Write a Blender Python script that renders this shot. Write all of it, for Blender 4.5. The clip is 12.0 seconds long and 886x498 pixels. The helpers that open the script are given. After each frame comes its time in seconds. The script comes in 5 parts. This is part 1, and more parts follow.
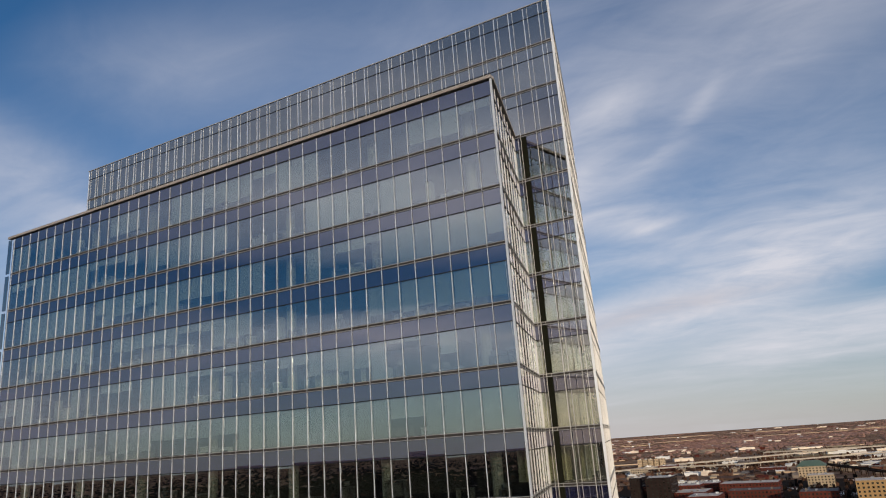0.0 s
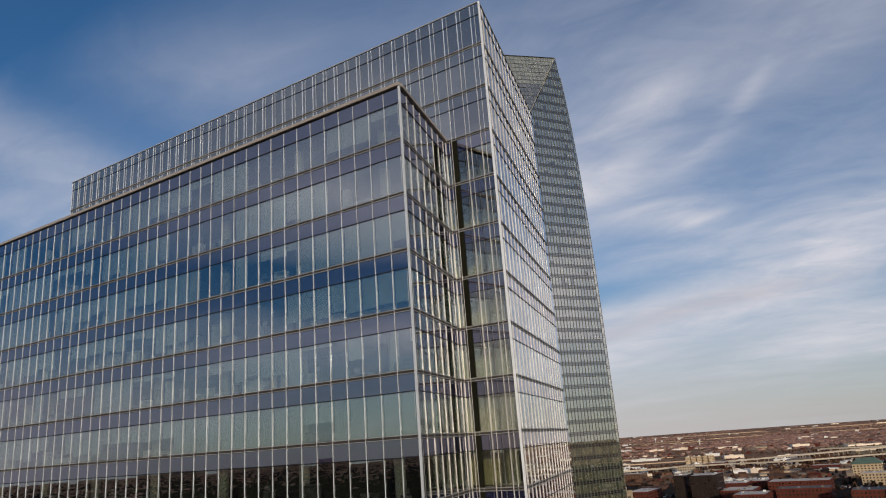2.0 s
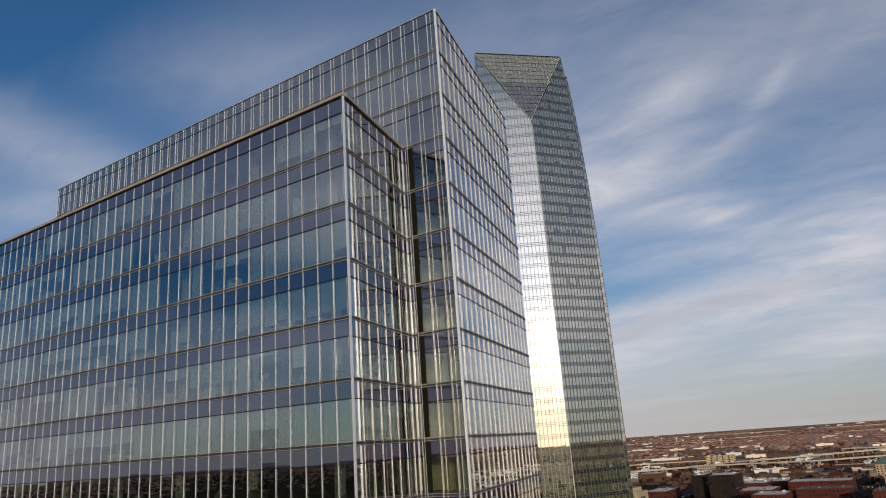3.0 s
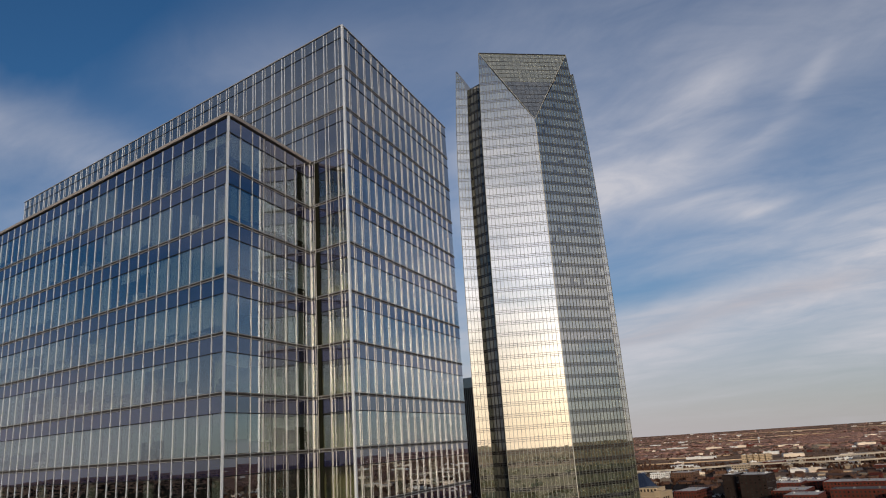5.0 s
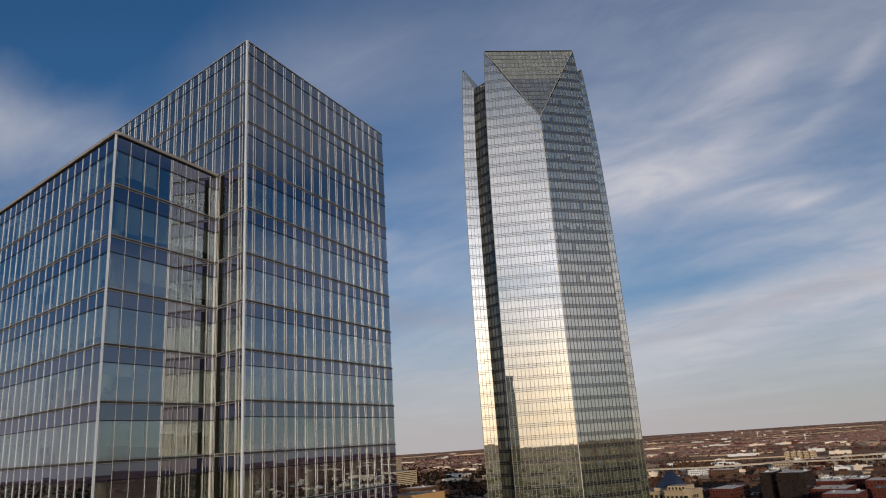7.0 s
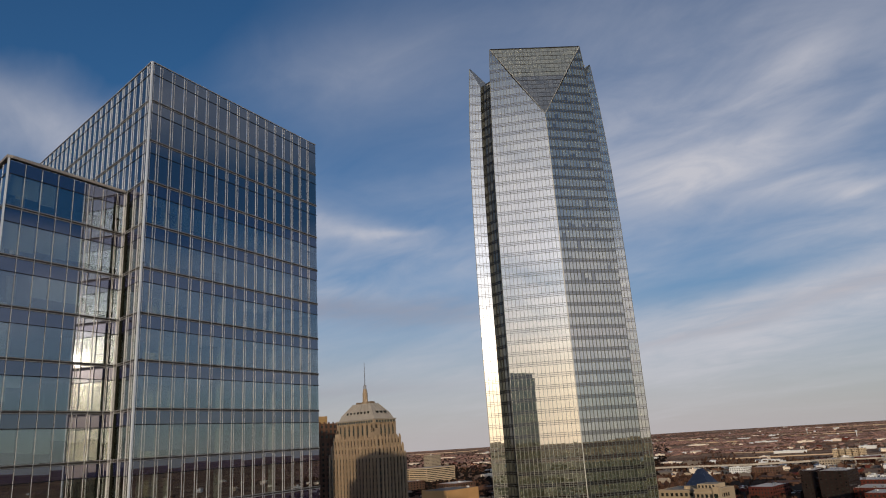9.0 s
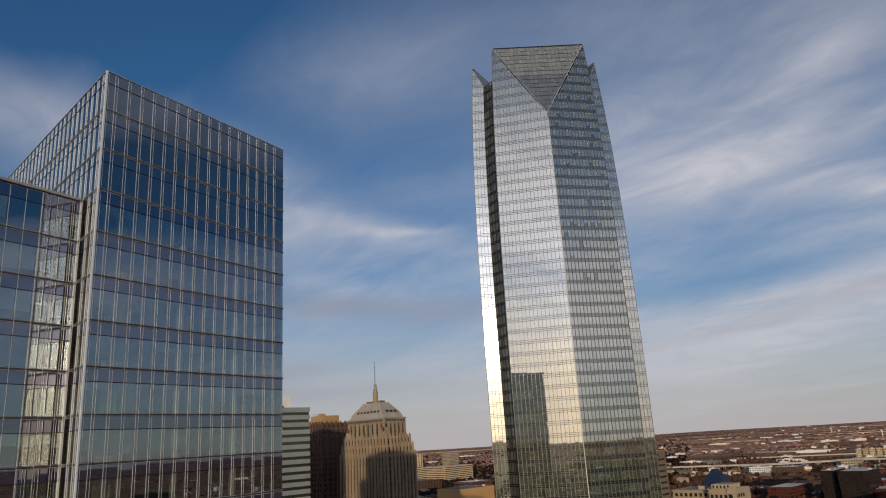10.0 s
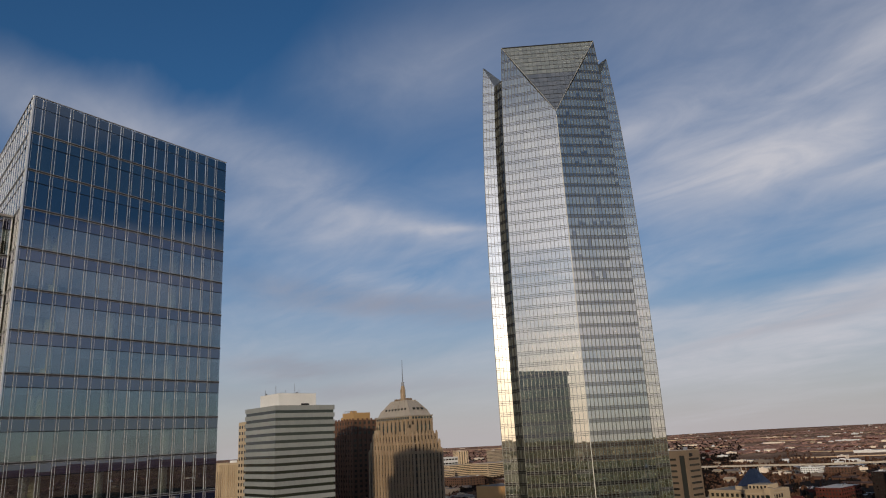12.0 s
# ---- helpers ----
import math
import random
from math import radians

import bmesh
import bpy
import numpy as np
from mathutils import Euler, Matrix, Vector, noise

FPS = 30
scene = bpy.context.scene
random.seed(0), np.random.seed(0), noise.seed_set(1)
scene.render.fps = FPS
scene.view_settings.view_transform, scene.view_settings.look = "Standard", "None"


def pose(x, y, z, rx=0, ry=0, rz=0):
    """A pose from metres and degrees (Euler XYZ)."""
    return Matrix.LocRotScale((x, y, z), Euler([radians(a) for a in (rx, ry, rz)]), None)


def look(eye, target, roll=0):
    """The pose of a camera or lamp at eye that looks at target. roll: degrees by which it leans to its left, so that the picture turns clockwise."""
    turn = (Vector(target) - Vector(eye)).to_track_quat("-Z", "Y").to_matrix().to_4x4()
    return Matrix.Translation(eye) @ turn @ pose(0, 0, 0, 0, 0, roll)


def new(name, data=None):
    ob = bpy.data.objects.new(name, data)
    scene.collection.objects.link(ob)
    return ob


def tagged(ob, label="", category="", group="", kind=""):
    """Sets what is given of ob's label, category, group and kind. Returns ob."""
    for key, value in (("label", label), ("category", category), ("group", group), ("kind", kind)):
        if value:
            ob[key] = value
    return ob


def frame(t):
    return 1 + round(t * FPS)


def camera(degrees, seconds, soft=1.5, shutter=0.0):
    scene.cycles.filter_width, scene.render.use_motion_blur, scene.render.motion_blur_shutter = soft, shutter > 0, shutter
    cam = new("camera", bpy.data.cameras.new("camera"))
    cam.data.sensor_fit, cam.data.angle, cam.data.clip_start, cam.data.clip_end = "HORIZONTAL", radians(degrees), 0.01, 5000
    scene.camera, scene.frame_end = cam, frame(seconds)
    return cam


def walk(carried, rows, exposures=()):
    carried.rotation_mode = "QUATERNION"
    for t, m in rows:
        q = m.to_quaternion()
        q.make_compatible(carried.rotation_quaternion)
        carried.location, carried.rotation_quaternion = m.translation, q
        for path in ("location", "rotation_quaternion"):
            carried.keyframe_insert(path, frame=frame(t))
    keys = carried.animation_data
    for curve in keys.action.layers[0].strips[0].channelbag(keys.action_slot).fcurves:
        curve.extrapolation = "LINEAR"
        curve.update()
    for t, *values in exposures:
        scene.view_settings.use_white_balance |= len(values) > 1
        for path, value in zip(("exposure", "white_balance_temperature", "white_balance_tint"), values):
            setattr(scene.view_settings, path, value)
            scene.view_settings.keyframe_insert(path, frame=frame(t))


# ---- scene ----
cam = camera(64.6, 12.0, soft=1.1)
PATH = [
    (0, (-0.275, -1.423, 93.565), (-1.186, 0.274, 94.103), -4.2),
    (0.5, (1.827, -0.324, 93.578), (0.891, 1.36, 94.115), -4.2),
    (1, (4.091, 0.822, 93.568), (3.138, 2.496, 94.104), -4.1),
    (1.5, (6.447, 2.001, 93.446), (5.458, 3.654, 93.984), -4.3),
    (2, (8.807, 3.448, 93.487), (7.786, 5.082, 94.025), -4.2),
    (2.5, (11.415, 4.753, 93.565), (10.373, 6.373, 94.103), -4.1),
    (3, (14.015, 6.208, 93.656), (12.948, 7.812, 94.194), -4.1),
    (5, (24.316, 12.36, 93.991), (23.171, 13.909, 94.528), -3.9),
    (5.5, (26.946, 14.038, 94.099), (25.782, 15.574, 94.634), -3.8),
    (6, (29.535, 15.787, 94.157), (28.351, 17.307, 94.691), -3.9),
    (6.5, (32.43, 17.602, 94.026), (31.222, 19.104, 94.56), -3.8),
    (7, (35.354, 19.54, 93.917), (34.122, 21.022, 94.451), -3.8),
    (7.5, (38.284, 21.601, 94.004), (37.028, 23.064, 94.536), -3.7),
    (9.5, (49.843, 30.328, 94.208), (48.501, 31.714, 94.736), -3.5),
    (10, (52.371, 32.797, 94.404), (51.009, 34.163, 94.931), -3.4),
    (10.5, (55.632, 35.251, 94.316), (54.246, 36.593, 94.843), -3.4),
    (11, (58.977, 37.703, 94.167), (57.566, 39.019, 94.694), -3.3),
    (11.5, (61.559, 40.082, 94.235), (60.126, 41.374, 94.761), -3.2),
    (12, (64.632, 42.462, 94.304), (63.177, 43.729, 94.829), -3.0),
]
walk(cam, [(t, look(eye, target, roll)) for t, eye, target, roll in PATH], [(0.0, 0.30), (2.5, 0.20), (5.0, 0.05), (9.5, 0.0), (12.0, -0.03)])

SUN_AZ, SUN_EL = 311.4, 7.2

# ---- world and sun ----
SKY_STRENGTH = 0.1
SKY_TINT = (0.61, 0.86, 1.0)
HAZE = (4.85, 4.36, 4.52)
CLOUD = (5.7, 5.65, 6.1)
# cloud banks: bearing, height, half length, half thickness, slope, weight (degrees)
BANKS = [
    (170, 24.5, 10, 2.8, -6, 0.46), (152, 21.2, 8, 2.8, -14, 0.45), (140, 17.3, 7, 1.2, -6, 0.40), (137, 17.2, 3.2, 0.4, 0, 0.35),
    (150, 16.5, 8, 2.0, -6, 0.30), (145, 12.6, 8, 1.2, -8, 0.25), (122, 23, 3, 1.5, 0, 0.30), (123, 8.5, 5, 0.8, 0, 0.45),
    (116, 24, 10, 3.5, 4, 0.38), (113, 19.3, 11, 2.3, 2, 0.52), (101, 15.8, 2.5, 0.6, 10, 0.40), (103, 16.6, 4, 1.0, 0, 0.40),
    (92, 11.5, 9, 3.4, 8, 0.62), (96.5, 24, 2.2, 0.8, 34, 0.22), (100.5, 20.6, 2.4, 0.6, 16, 0.22), (104, 25, 4, 2.2, 20, 0.40), (110, 7.5, 16, 2.4, 6, 0.55),
    (90, 5.5, 11, 2.2, 3, 0.60), (95, 14, 22, 6, 3, 0.25), (88, 28, 9, 4.0, 20, 0.18), (108, 31, 18, 5.0, 0, 0.25), (120, 5.0, 24, 1.8, 2, 0.35),
    (163, 33, 20, 8, -3, -0.24), (142, 30, 12, 4, 0, 0.24), (97, 19.5, 6, 2.6, 20, -0.14), (118, 14.6, 8, 1.2, 6, -0.06), (134, 14.5, 6, 2.0, 0, 0.12), (132, 13, 9, 3.5, 0, 0.10), (10, 20, 16, 9, 0, 0.22),
    (96, 25, 20, 6, 10, 0.14), (354, 24, 14, 4, 0, -0.05), (86, 9.0, 7, 1.0, 6, -0.36), (103, 5.4, 9, 0.9, 4, -0.34), (112, 10.2, 7, 1.0, 8, -0.28), (92, 3.6, 8, 0.7, 2, -0.22),
    (45, 26, 25, 2.2, -3, 0.16), (45, 19.5, 26, 3.2, 0, -0.60), (47, 16, 7, 0.8, 5, 0.24), (48, 13, 22, 1.6, 0, 0.12), (50, 7, 30, 2.0, 2, 0.16),
    (246, 20.5, 26, 5.0, 0, 0.90), (232, 13.2, 42, 1.7, 0, -0.60), (244, 8.6, 20, 2.4, 0, 0.75), (204, 7.5, 15, 5.0, 0, -0.35), (240, 28, 32, 4.0, 0, 0.35),
    (198, 27, 16, 7, 0, -0.40), (298, 12, 26, 9, 0, 0.60), (298, 26, 26, 8, 0, 0.85), (352, 10, 30, 7.5, 0, 0.90),
]
# grey undersides of the low bands
SHADE = (2.9, 2.75, 3.2)
SHADE_BANKS = [(204, 3.0, 16, 5.0, 0, 0.95), (140, 10.6, 11, 1.0, -4, 0.60), (152, 12.4, 7, 0.9, -6, 0.30), (151, 6.2, 6, 0.7, 0, 0.50), (112, 7.0, 10, 0.6, 8, 0.30), (146, 4.2, 12, 0.9, 0, 0.35), (100, 9.2, 9, 0.7, 5, 0.30)]


def build_world():
    w = bpy.data.worlds.new("sky")
    scene.world = w
    w.use_nodes = True
    nt = w.node_tree
    nt.nodes.clear()
    N = nt.nodes.new
    L = nt.links.new
    out = N("ShaderNodeOutputWorld")
    bg = N("ShaderNodeBackground")
    bg.inputs["Strength"].default_value = SKY_STRENGTH
    sky = N("ShaderNodeTexSky")
    sky.sky_type = "NISHITA"
    sky.sun_disc = False
    sky.sun_elevation = radians(SUN_EL)
    sky.sun_rotation = radians(90 - SUN_AZ)
    sky.altitude = 400
    sky.air_density, sky.dust_density, sky.ozone_density = 1.0, 0.4, 3.5
    tc = N("ShaderNodeTexCoord")
    sep = N("ShaderNodeSeparateXYZ")
    L(tc.outputs["Generated"], sep.inputs[0])

    def m(op, a, b=None, c=None, clamp=False):
        n = N("ShaderNodeMath")
        n.operation = op
        n.use_clamp = clamp
        for i, v in enumerate((a, b, c)):
            if v is None:
                continue
            if isinstance(v, (int, float)):
                n.inputs[i].default_value = v
            else:
                L(v, n.inputs[i])
        return n.outputs[0]

    def tex(scale, detail, rough, distort, stretch, seed):
        mp = N("ShaderNodeMapping")
        mp.inputs["Scale"].default_value = stretch
        mp.inputs["Location"].default_value = (seed, seed * 0.7, seed * 0.3)
        mp.inputs["Rotation"].default_value = (0, 0, radians(-40))
        L(plane, mp.inputs[0])
        n = N("ShaderNodeTexNoise")
        n.inputs["Scale"].default_value = scale
        n.inputs["Detail"].default_value = detail
        n.inputs["Roughness"].default_value = rough
        n.inputs["Distortion"].default_value = distort
        L(mp.outputs[0], n.inputs["Vector"])
        return n.outputs[0]

    zc = m("ADD", m("MAXIMUM", sep.outputs[2], 0.0), 0.16)
    comb = N("ShaderNodeCombineXYZ")
    L(m("DIVIDE", sep.outputs[0], zc), comb.inputs[0])
    L(m("DIVIDE", sep.outputs[1], zc), comb.inputs[1])
    plane = comb.outputs[0]
    wisps = tex(1.7, 9, 0.6, 0.5, (0.55, 1, 1), 7.7)
    fibres = tex(4.6, 8, 0.58, 1.0, (0.6, 1, 1), 15.2)
    veil = tex(0.8, 6, 0.55, 0.5, (0.5, 1, 1), 3.1)
    warp_a = m("MULTIPLY_ADD", tex(1.1, 5, 0.6, 0.3, (0.6, 1, 1), 12.0), 7.0, -3.5)
    warp_e = m("MULTIPLY_ADD", tex(1.4, 6, 0.6, 0.5, (0.5, 1, 1), 21.0), 3.6, -1.8)
    el = m("ADD", m("DEGREES", m("ARCSINE", sep.outputs[2])), warp_e)
    def gather(banks):
        total = None
        for bearing, height, length, thick, slope, weight in banks:
            # signed bearing difference, free of the seam
            c, s = math.cos(radians(bearing)), math.sin(radians(bearing))
            along = m("ADD", m("MULTIPLY", sep.outputs[0], c), m("MULTIPLY", sep.outputs[1], s))
            across = m("SUBTRACT", m("MULTIPLY", sep.outputs[0], s), m("MULTIPLY", sep.outputs[1], c))
            da = m("ADD", m("DEGREES", m("ARCTAN2", across, along)), warp_a)
            de = m("SUBTRACT", m("SUBTRACT", el, height), m("MULTIPLY", da, math.tan(radians(slope))))
            q = m("ADD", m("POWER", m("ABSOLUTE", m("DIVIDE", da, length)), 2.0), m("POWER", m("ABSOLUTE", m("DIVIDE", de, thick)), 2.0))
            g = m("MULTIPLY", m("EXPONENT", m("MULTIPLY", q, -1.0)), weight)
            total = g if total is None else m("ADD", total, g)
        return total

    total = gather(BANKS)
    shade = gather(SHADE_BANKS)
    wr = N("ShaderNodeMapRange")
    wr.inputs[1].default_value, wr.inputs[2].default_value = 0.32, 0.66
    wr.inputs[3].default_value, wr.inputs[4].default_value = 0.40, 1.2
    L(m("MULTIPLY_ADD", fibres, 0.42, m("MULTIPLY", wisps, 0.58)), wr.inputs[0])
    vr = N("ShaderNodeMapRange")
    vr.interpolation_type = "SMOOTHSTEP"
    vr.inputs[1].default_value, vr.inputs[2].default_value = 0.42, 0.75
    vr.inputs[3].default_value, vr.inputs[4].default_value = 0.10, 0.38
    L(veil, vr.inputs[0])
    cover = m("ADD", m("MULTIPLY", total, wr.outputs[0]), m("MULTIPLY", vr.outputs[0], wr.outputs[0]))
    cover = m("MINIMUM", cover, 0.92, clamp=True)
    shade = m("MULTIPLY", shade, wr.outputs[0], clamp=True)

    def mix(f, a, b):
        n = N("ShaderNodeMix")
        n.data_type = "RGBA"
        for sock, v in ((n.inputs["Factor"], f), (n.inputs["A"], a), (n.inputs["B"], b)):
            if isinstance(v, tuple):
                sock.default_value = (*v, 1)
            else:
                L(v, sock)
        return n.outputs["Result"]

    dot = N("ShaderNodeVectorMath")
    dot.operation = "DOT_PRODUCT"
    dot.inputs[1].default_value = SUN_WAY
    L(tc.outputs["Generated"], dot.inputs[0])
    toward = m("MAXIMUM", dot.outputs["Value"], 0.0)
    glow = m("ADD", m("ADD", m("MULTIPLY", m("POWER", toward, 9.0), 1.25), m("ADD", m("MULTIPLY", m("POWER", toward, 90.0), 3.0), m("MULTIPLY", m("POWER", toward, 900.0), 14.0))), 1.0)
    low = N("ShaderNodeMapRange")
    low.interpolation_type = "SMOOTHSTEP"
    low.inputs[1].default_value, low.inputs[2].default_value = 0.27, 0.06
    L(sep.outputs[2], low.inputs[0])
    warm = m("MULTIPLY", m("POWER", toward, 8.0), low.outputs[0])

    def lit(colour):
        n = N("ShaderNodeVectorMath")
        n.operation = "SCALE"
        L(mix(warm, colour, tuple(c * w for c, w in zip(colour, (1.2, 0.97, 0.64)))), n.inputs[0])
        L(glow, n.inputs["Scale"])
        return n.outputs[0]

    tint = N("ShaderNodeMix")
    tint.data_type, tint.blend_type = "RGBA", "MULTIPLY"
    tint.inputs["Factor"].default_value = 1
    tint.inputs["B"].default_value = (*SKY_TINT, 1)
    L(sky.outputs[0], tint.inputs["A"])
    hz = N("ShaderNodeMapRange")
    hz.interpolation_type = "SMOOTHSTEP"
    hz.inputs[1].default_value, hz.inputs[2].default_value = 0.26, -0.02
    hz.inputs[3].default_value, hz.inputs[4].default_value = 0.0, 0.86
    L(sep.outputs[2], hz.inputs[0])
    # the haze lies thickest along the line through the sun
    line = m("ADD", m("MULTIPLY", sep.outputs[0], SUN_WAY.x), m("MULTIPLY", sep.outputs[1], SUN_WAY.y))
    thick = m("MULTIPLY_ADD", m("MULTIPLY", line, line), 0.78, 0.28, clamp=True)
    clear = mix(m("MULTIPLY", hz.outputs[0], thick), tint.outputs["Result"], lit(HAZE))
    L(mix(shade, mix(cover, clear, lit(CLOUD)), lit(SHADE)), bg.inputs[0])
    L(bg.outputs[0], out.inputs[0])


SUN_WAY = Vector((math.cos(radians(SUN_AZ)) * math.cos(radians(SUN_EL)), math.sin(radians(SUN_AZ)) * math.cos(radians(SUN_EL)), math.sin(radians(SUN_EL))))
build_world()
sun = new("sun", bpy.data.lights.new("sun", "SUN"))
sun.data.energy, sun.data.angle, sun.data.color = 2.3, radians(0.6), (1.0, 0.80, 0.57)
sun.matrix_world = look(SUN_WAY * 900, (0, 0, 0))


# ---- materials ----
def material(name):
    mt = bpy.data.materials.new(name)
    mt.use_nodes = True
    nt = mt.node_tree
    nt.nodes.clear()
    return mt, nt, nt.nodes.new, nt.links.new


def ramp(N, L, src, stops):
    r = N("ShaderNodeValToRGB")
    while len(r.color_ramp.elements) < len(stops):
        r.color_ramp.elements.new(0.5)
    for e, (p, c) in zip(r.color_ramp.elements, stops):
        e.position, e.color = p, (*c, 1)
    L(src, r.inputs[0])
    return r.outputs[0]


def piece_random(N, L):
    """A random share for each piece, whether an object of its own or an island of a joined mesh."""
    ge, oi, ad, fr = N("ShaderNodeNewGeometry"), N("ShaderNodeObjectInfo"), N("ShaderNodeMath"), N("ShaderNodeMath")
    ad.operation, fr.operation = "ADD", "FRACT"
    L(ge.outputs["Random Per Island"], ad.inputs[0]); L(oi.outputs["Random"], ad.inputs[1])
    L(ad.outputs[0], fr.inputs[0])
    return fr.outputs[0]


def noise_tex(N, L, scale, detail=5, rough=0.6, stretch=(1, 1, 1)):
    tc = N("ShaderNodeTexCoord")
    mp = N("ShaderNodeMapping")
    mp.inputs["Scale"].default_value = stretch
    L(tc.outputs["Object"], mp.inputs[0])
    n = N("ShaderNodeTexNoise")
    n.inputs["Scale"].default_value, n.inputs["Detail"].default_value, n.inputs["Roughness"].default_value = scale, detail, rough
    L(mp.outputs[0], n.inputs["Vector"])
    return n.outputs[0]


def plain(name, a, b, rough=0.7, metal=0.0, big=0.15, small=3.0, bump=0.15, stretch=(1, 1, 1), vary=0.12, spec=0.3):
    """A surface between two tones: broad stains, fine grain and a slight relief; each piece a little different."""
    mt, nt, N, L = material(name)
    out, bs = N("ShaderNodeOutputMaterial"), N("ShaderNodeBsdfPrincipled")
    n1, n2 = noise_tex(N, L, big, 4, 0.6, stretch), noise_tex(N, L, small, 6, 0.65, stretch)
    mx = N("ShaderNodeMath")
    mx.operation = "MULTIPLY_ADD"
    L(n2, mx.inputs[0]); mx.inputs[1].default_value = 0.45
    half = N("ShaderNodeMath")
    half.operation = "MULTIPLY"
    L(n1, half.inputs[0]); half.inputs[1].default_value = 0.55
    L(half.outputs[0], mx.inputs[2])
    col = ramp(N, L, mx.outputs[0], [(0.3, a), (0.7, b)])
    br = N("ShaderNodeMapRange")
    br.inputs[3].default_value, br.inputs[4].default_value = 1 - vary, 1 + vary
    L(piece_random(N, L), br.inputs[0])
    hs = N("ShaderNodeHueSaturation")
    L(br.outputs[0], hs.inputs["Value"]); L(col, hs.inputs["Color"])
    L(hs.outputs[0], bs.inputs["Base Color"])
    bs.inputs["Roughness"].default_value, bs.inputs["Metallic"].default_value = rough, metal
    bs.inputs["Specular IOR Level"].default_value = spec
    if bump:
        bp = N("ShaderNodeBump")
        bp.inputs["Strength"].default_value = bump
        bp.inputs["Distance"].default_value = 0.05
        L(n2, bp.inputs["Height"]); L(bp.outputs[0], bs.inputs["Normal"])
    L(bs.outputs[0], out.inputs[0])
    return mt


def mirror_share(N, L, reflect):
    """The gloss of coated glass: an even share that rises at grazing angles, the same from both sides."""
    lw, pw, ma = N("ShaderNodeLayerWeight"), N("ShaderNodeMath"), N("ShaderNodeMath")
    lw.inputs["Blend"].default_value = 0.5
    pw.operation = "POWER"
    L(lw.outputs["Facing"], pw.inputs[0]); pw.inputs[1].default_value = 4.0
    ma.operation, ma.use_clamp = "MULTIPLY_ADD", True
    L(pw.outputs[0], ma.inputs[0]); ma.inputs[1].default_value = 1 - reflect; ma.inputs[2].default_value = reflect
    return ma


def tower_glass(name, tint, reflect, gloss_tint=(0.92, 0.96, 1.0), ripple=0.0):
    """Coated see-through glazing: a mirror share over tinted transmission."""
    mt, nt, N, L = material(name)
    out, mix, tr, gl = N("ShaderNodeOutputMaterial"), N("ShaderNodeMixShader"), N("ShaderNodeBsdfTransparent"), N("ShaderNodeBsdfGlossy")
    tr.inputs[0].default_value = (*tint, 1)
    gl.inputs["Color"].default_value = (*gloss_tint, 1)
    gl.inputs["Roughness"].default_value = 0.012
    ma = mirror_share(N, L, reflect)
    L(ma.outputs[0], mix.inputs[0]); L(tr.outputs[0], mix.inputs[1]); L(gl.outputs[0], mix.inputs[2])
    if ripple:
        bp = N("ShaderNodeBump")
        bp.inputs["Strength"].default_value, bp.inputs["Distance"].default_value = ripple, 0.02
        L(noise_tex(N, L, 0.7, 2, 0.4), bp.inputs["Height"])
        L(bp.outputs[0], gl.inputs["Normal"])
    L(mix.outputs[0], out.inputs[0])
    return mt


def body_glass(name, a, b, reflect, rough=0.03, gloss_tint=(1, 1, 1)):
    """Opaque-looking glazing: a mirror share over a coloured body that differs from pane to pane."""
    mt, nt, N, L = material(name)
    out, mix, df, gl = N("ShaderNodeOutputMaterial"), N("ShaderNodeMixShader"), N("ShaderNodeBsdfDiffuse"), N("ShaderNodeBsdfGlossy")
    L(ramp(N, L, piece_random(N, L), [(0.0, a), (1.0, b)]), df.inputs[0])
    gl.inputs["Color"].default_value = (*gloss_tint, 1)
    gl.inputs["Roughness"].default_value = rough
    ma = mirror_share(N, L, reflect)
    L(ma.outputs[0], mix.inputs[0]); L(df.outputs[0], mix.inputs[1]); L(gl.outputs[0], mix.inputs[2])
    L(mix.outputs[0], out.inputs[0])
    return mt


M_CLEAR = tower_glass("clear corner glass", (0.88, 0.90, 0.78), 0.27, (0.92, 0.94, 0.98))
M_PANE = tower_glass("vision glass", (0.75, 0.80, 0.77), 0.29, (0.90, 0.93, 1.0))
M_SPANDREL = body_glass("spandrel glass", (0.010, 0.012, 0.038), (0.016, 0.019, 0.052), 0.27, 0.012, (0.90, 0.91, 1.0))
M_SCREEN = body_glass("fritted screen glass", (0.034, 0.042, 0.050), (0.050, 0.060, 0.070), 0.38, 0.015)
M_UPPER = body_glass("navy upper glass", (0.008, 0.011, 0.028), (0.013, 0.018, 0.040), 0.30, 0.012)
M_UPPER_PALE = body_glass("grey-blue screen glass", (0.012, 0.019, 0.030), (0.022, 0.031, 0.044), 0.30, 0.012)
# colour standing for the darkness inside an open slot
M_SLOT = plain("painted olive-black slot darkness", (0.006, 0.007, 0.004), (0.012, 0.013, 0.008), 0.8, 0.0, 0.2, 2.0, 0.0, spec=0.1)
M_ALU = plain("pale aluminium", (0.58, 0.63, 0.69), (0.68, 0.73, 0.79), 0.4, 0.25, 0.3, 5.0, 0.0)
# fins on the sunward flank walls: warm light is put into the metal's colour
M_ALU_WARM_LIT = plain("aluminium with warm light painted in", (0.56, 0.57, 0.57), (0.66, 0.66, 0.65), 0.36, 0.35, 0.3, 5.0, 0.0)
M_CHANNEL = plain("transom channel with painted shade", (0.028, 0.027, 0.027), (0.05, 0.047, 0.045), 0.6, 0.1, 0.3, 4.0, 0.0)
M_BRONZE = plain("weathered aluminium transom", (0.30, 0.31, 0.335), (0.39, 0.405, 0.43), 0.5, 0.2, 0.3, 5.0, 0.0)
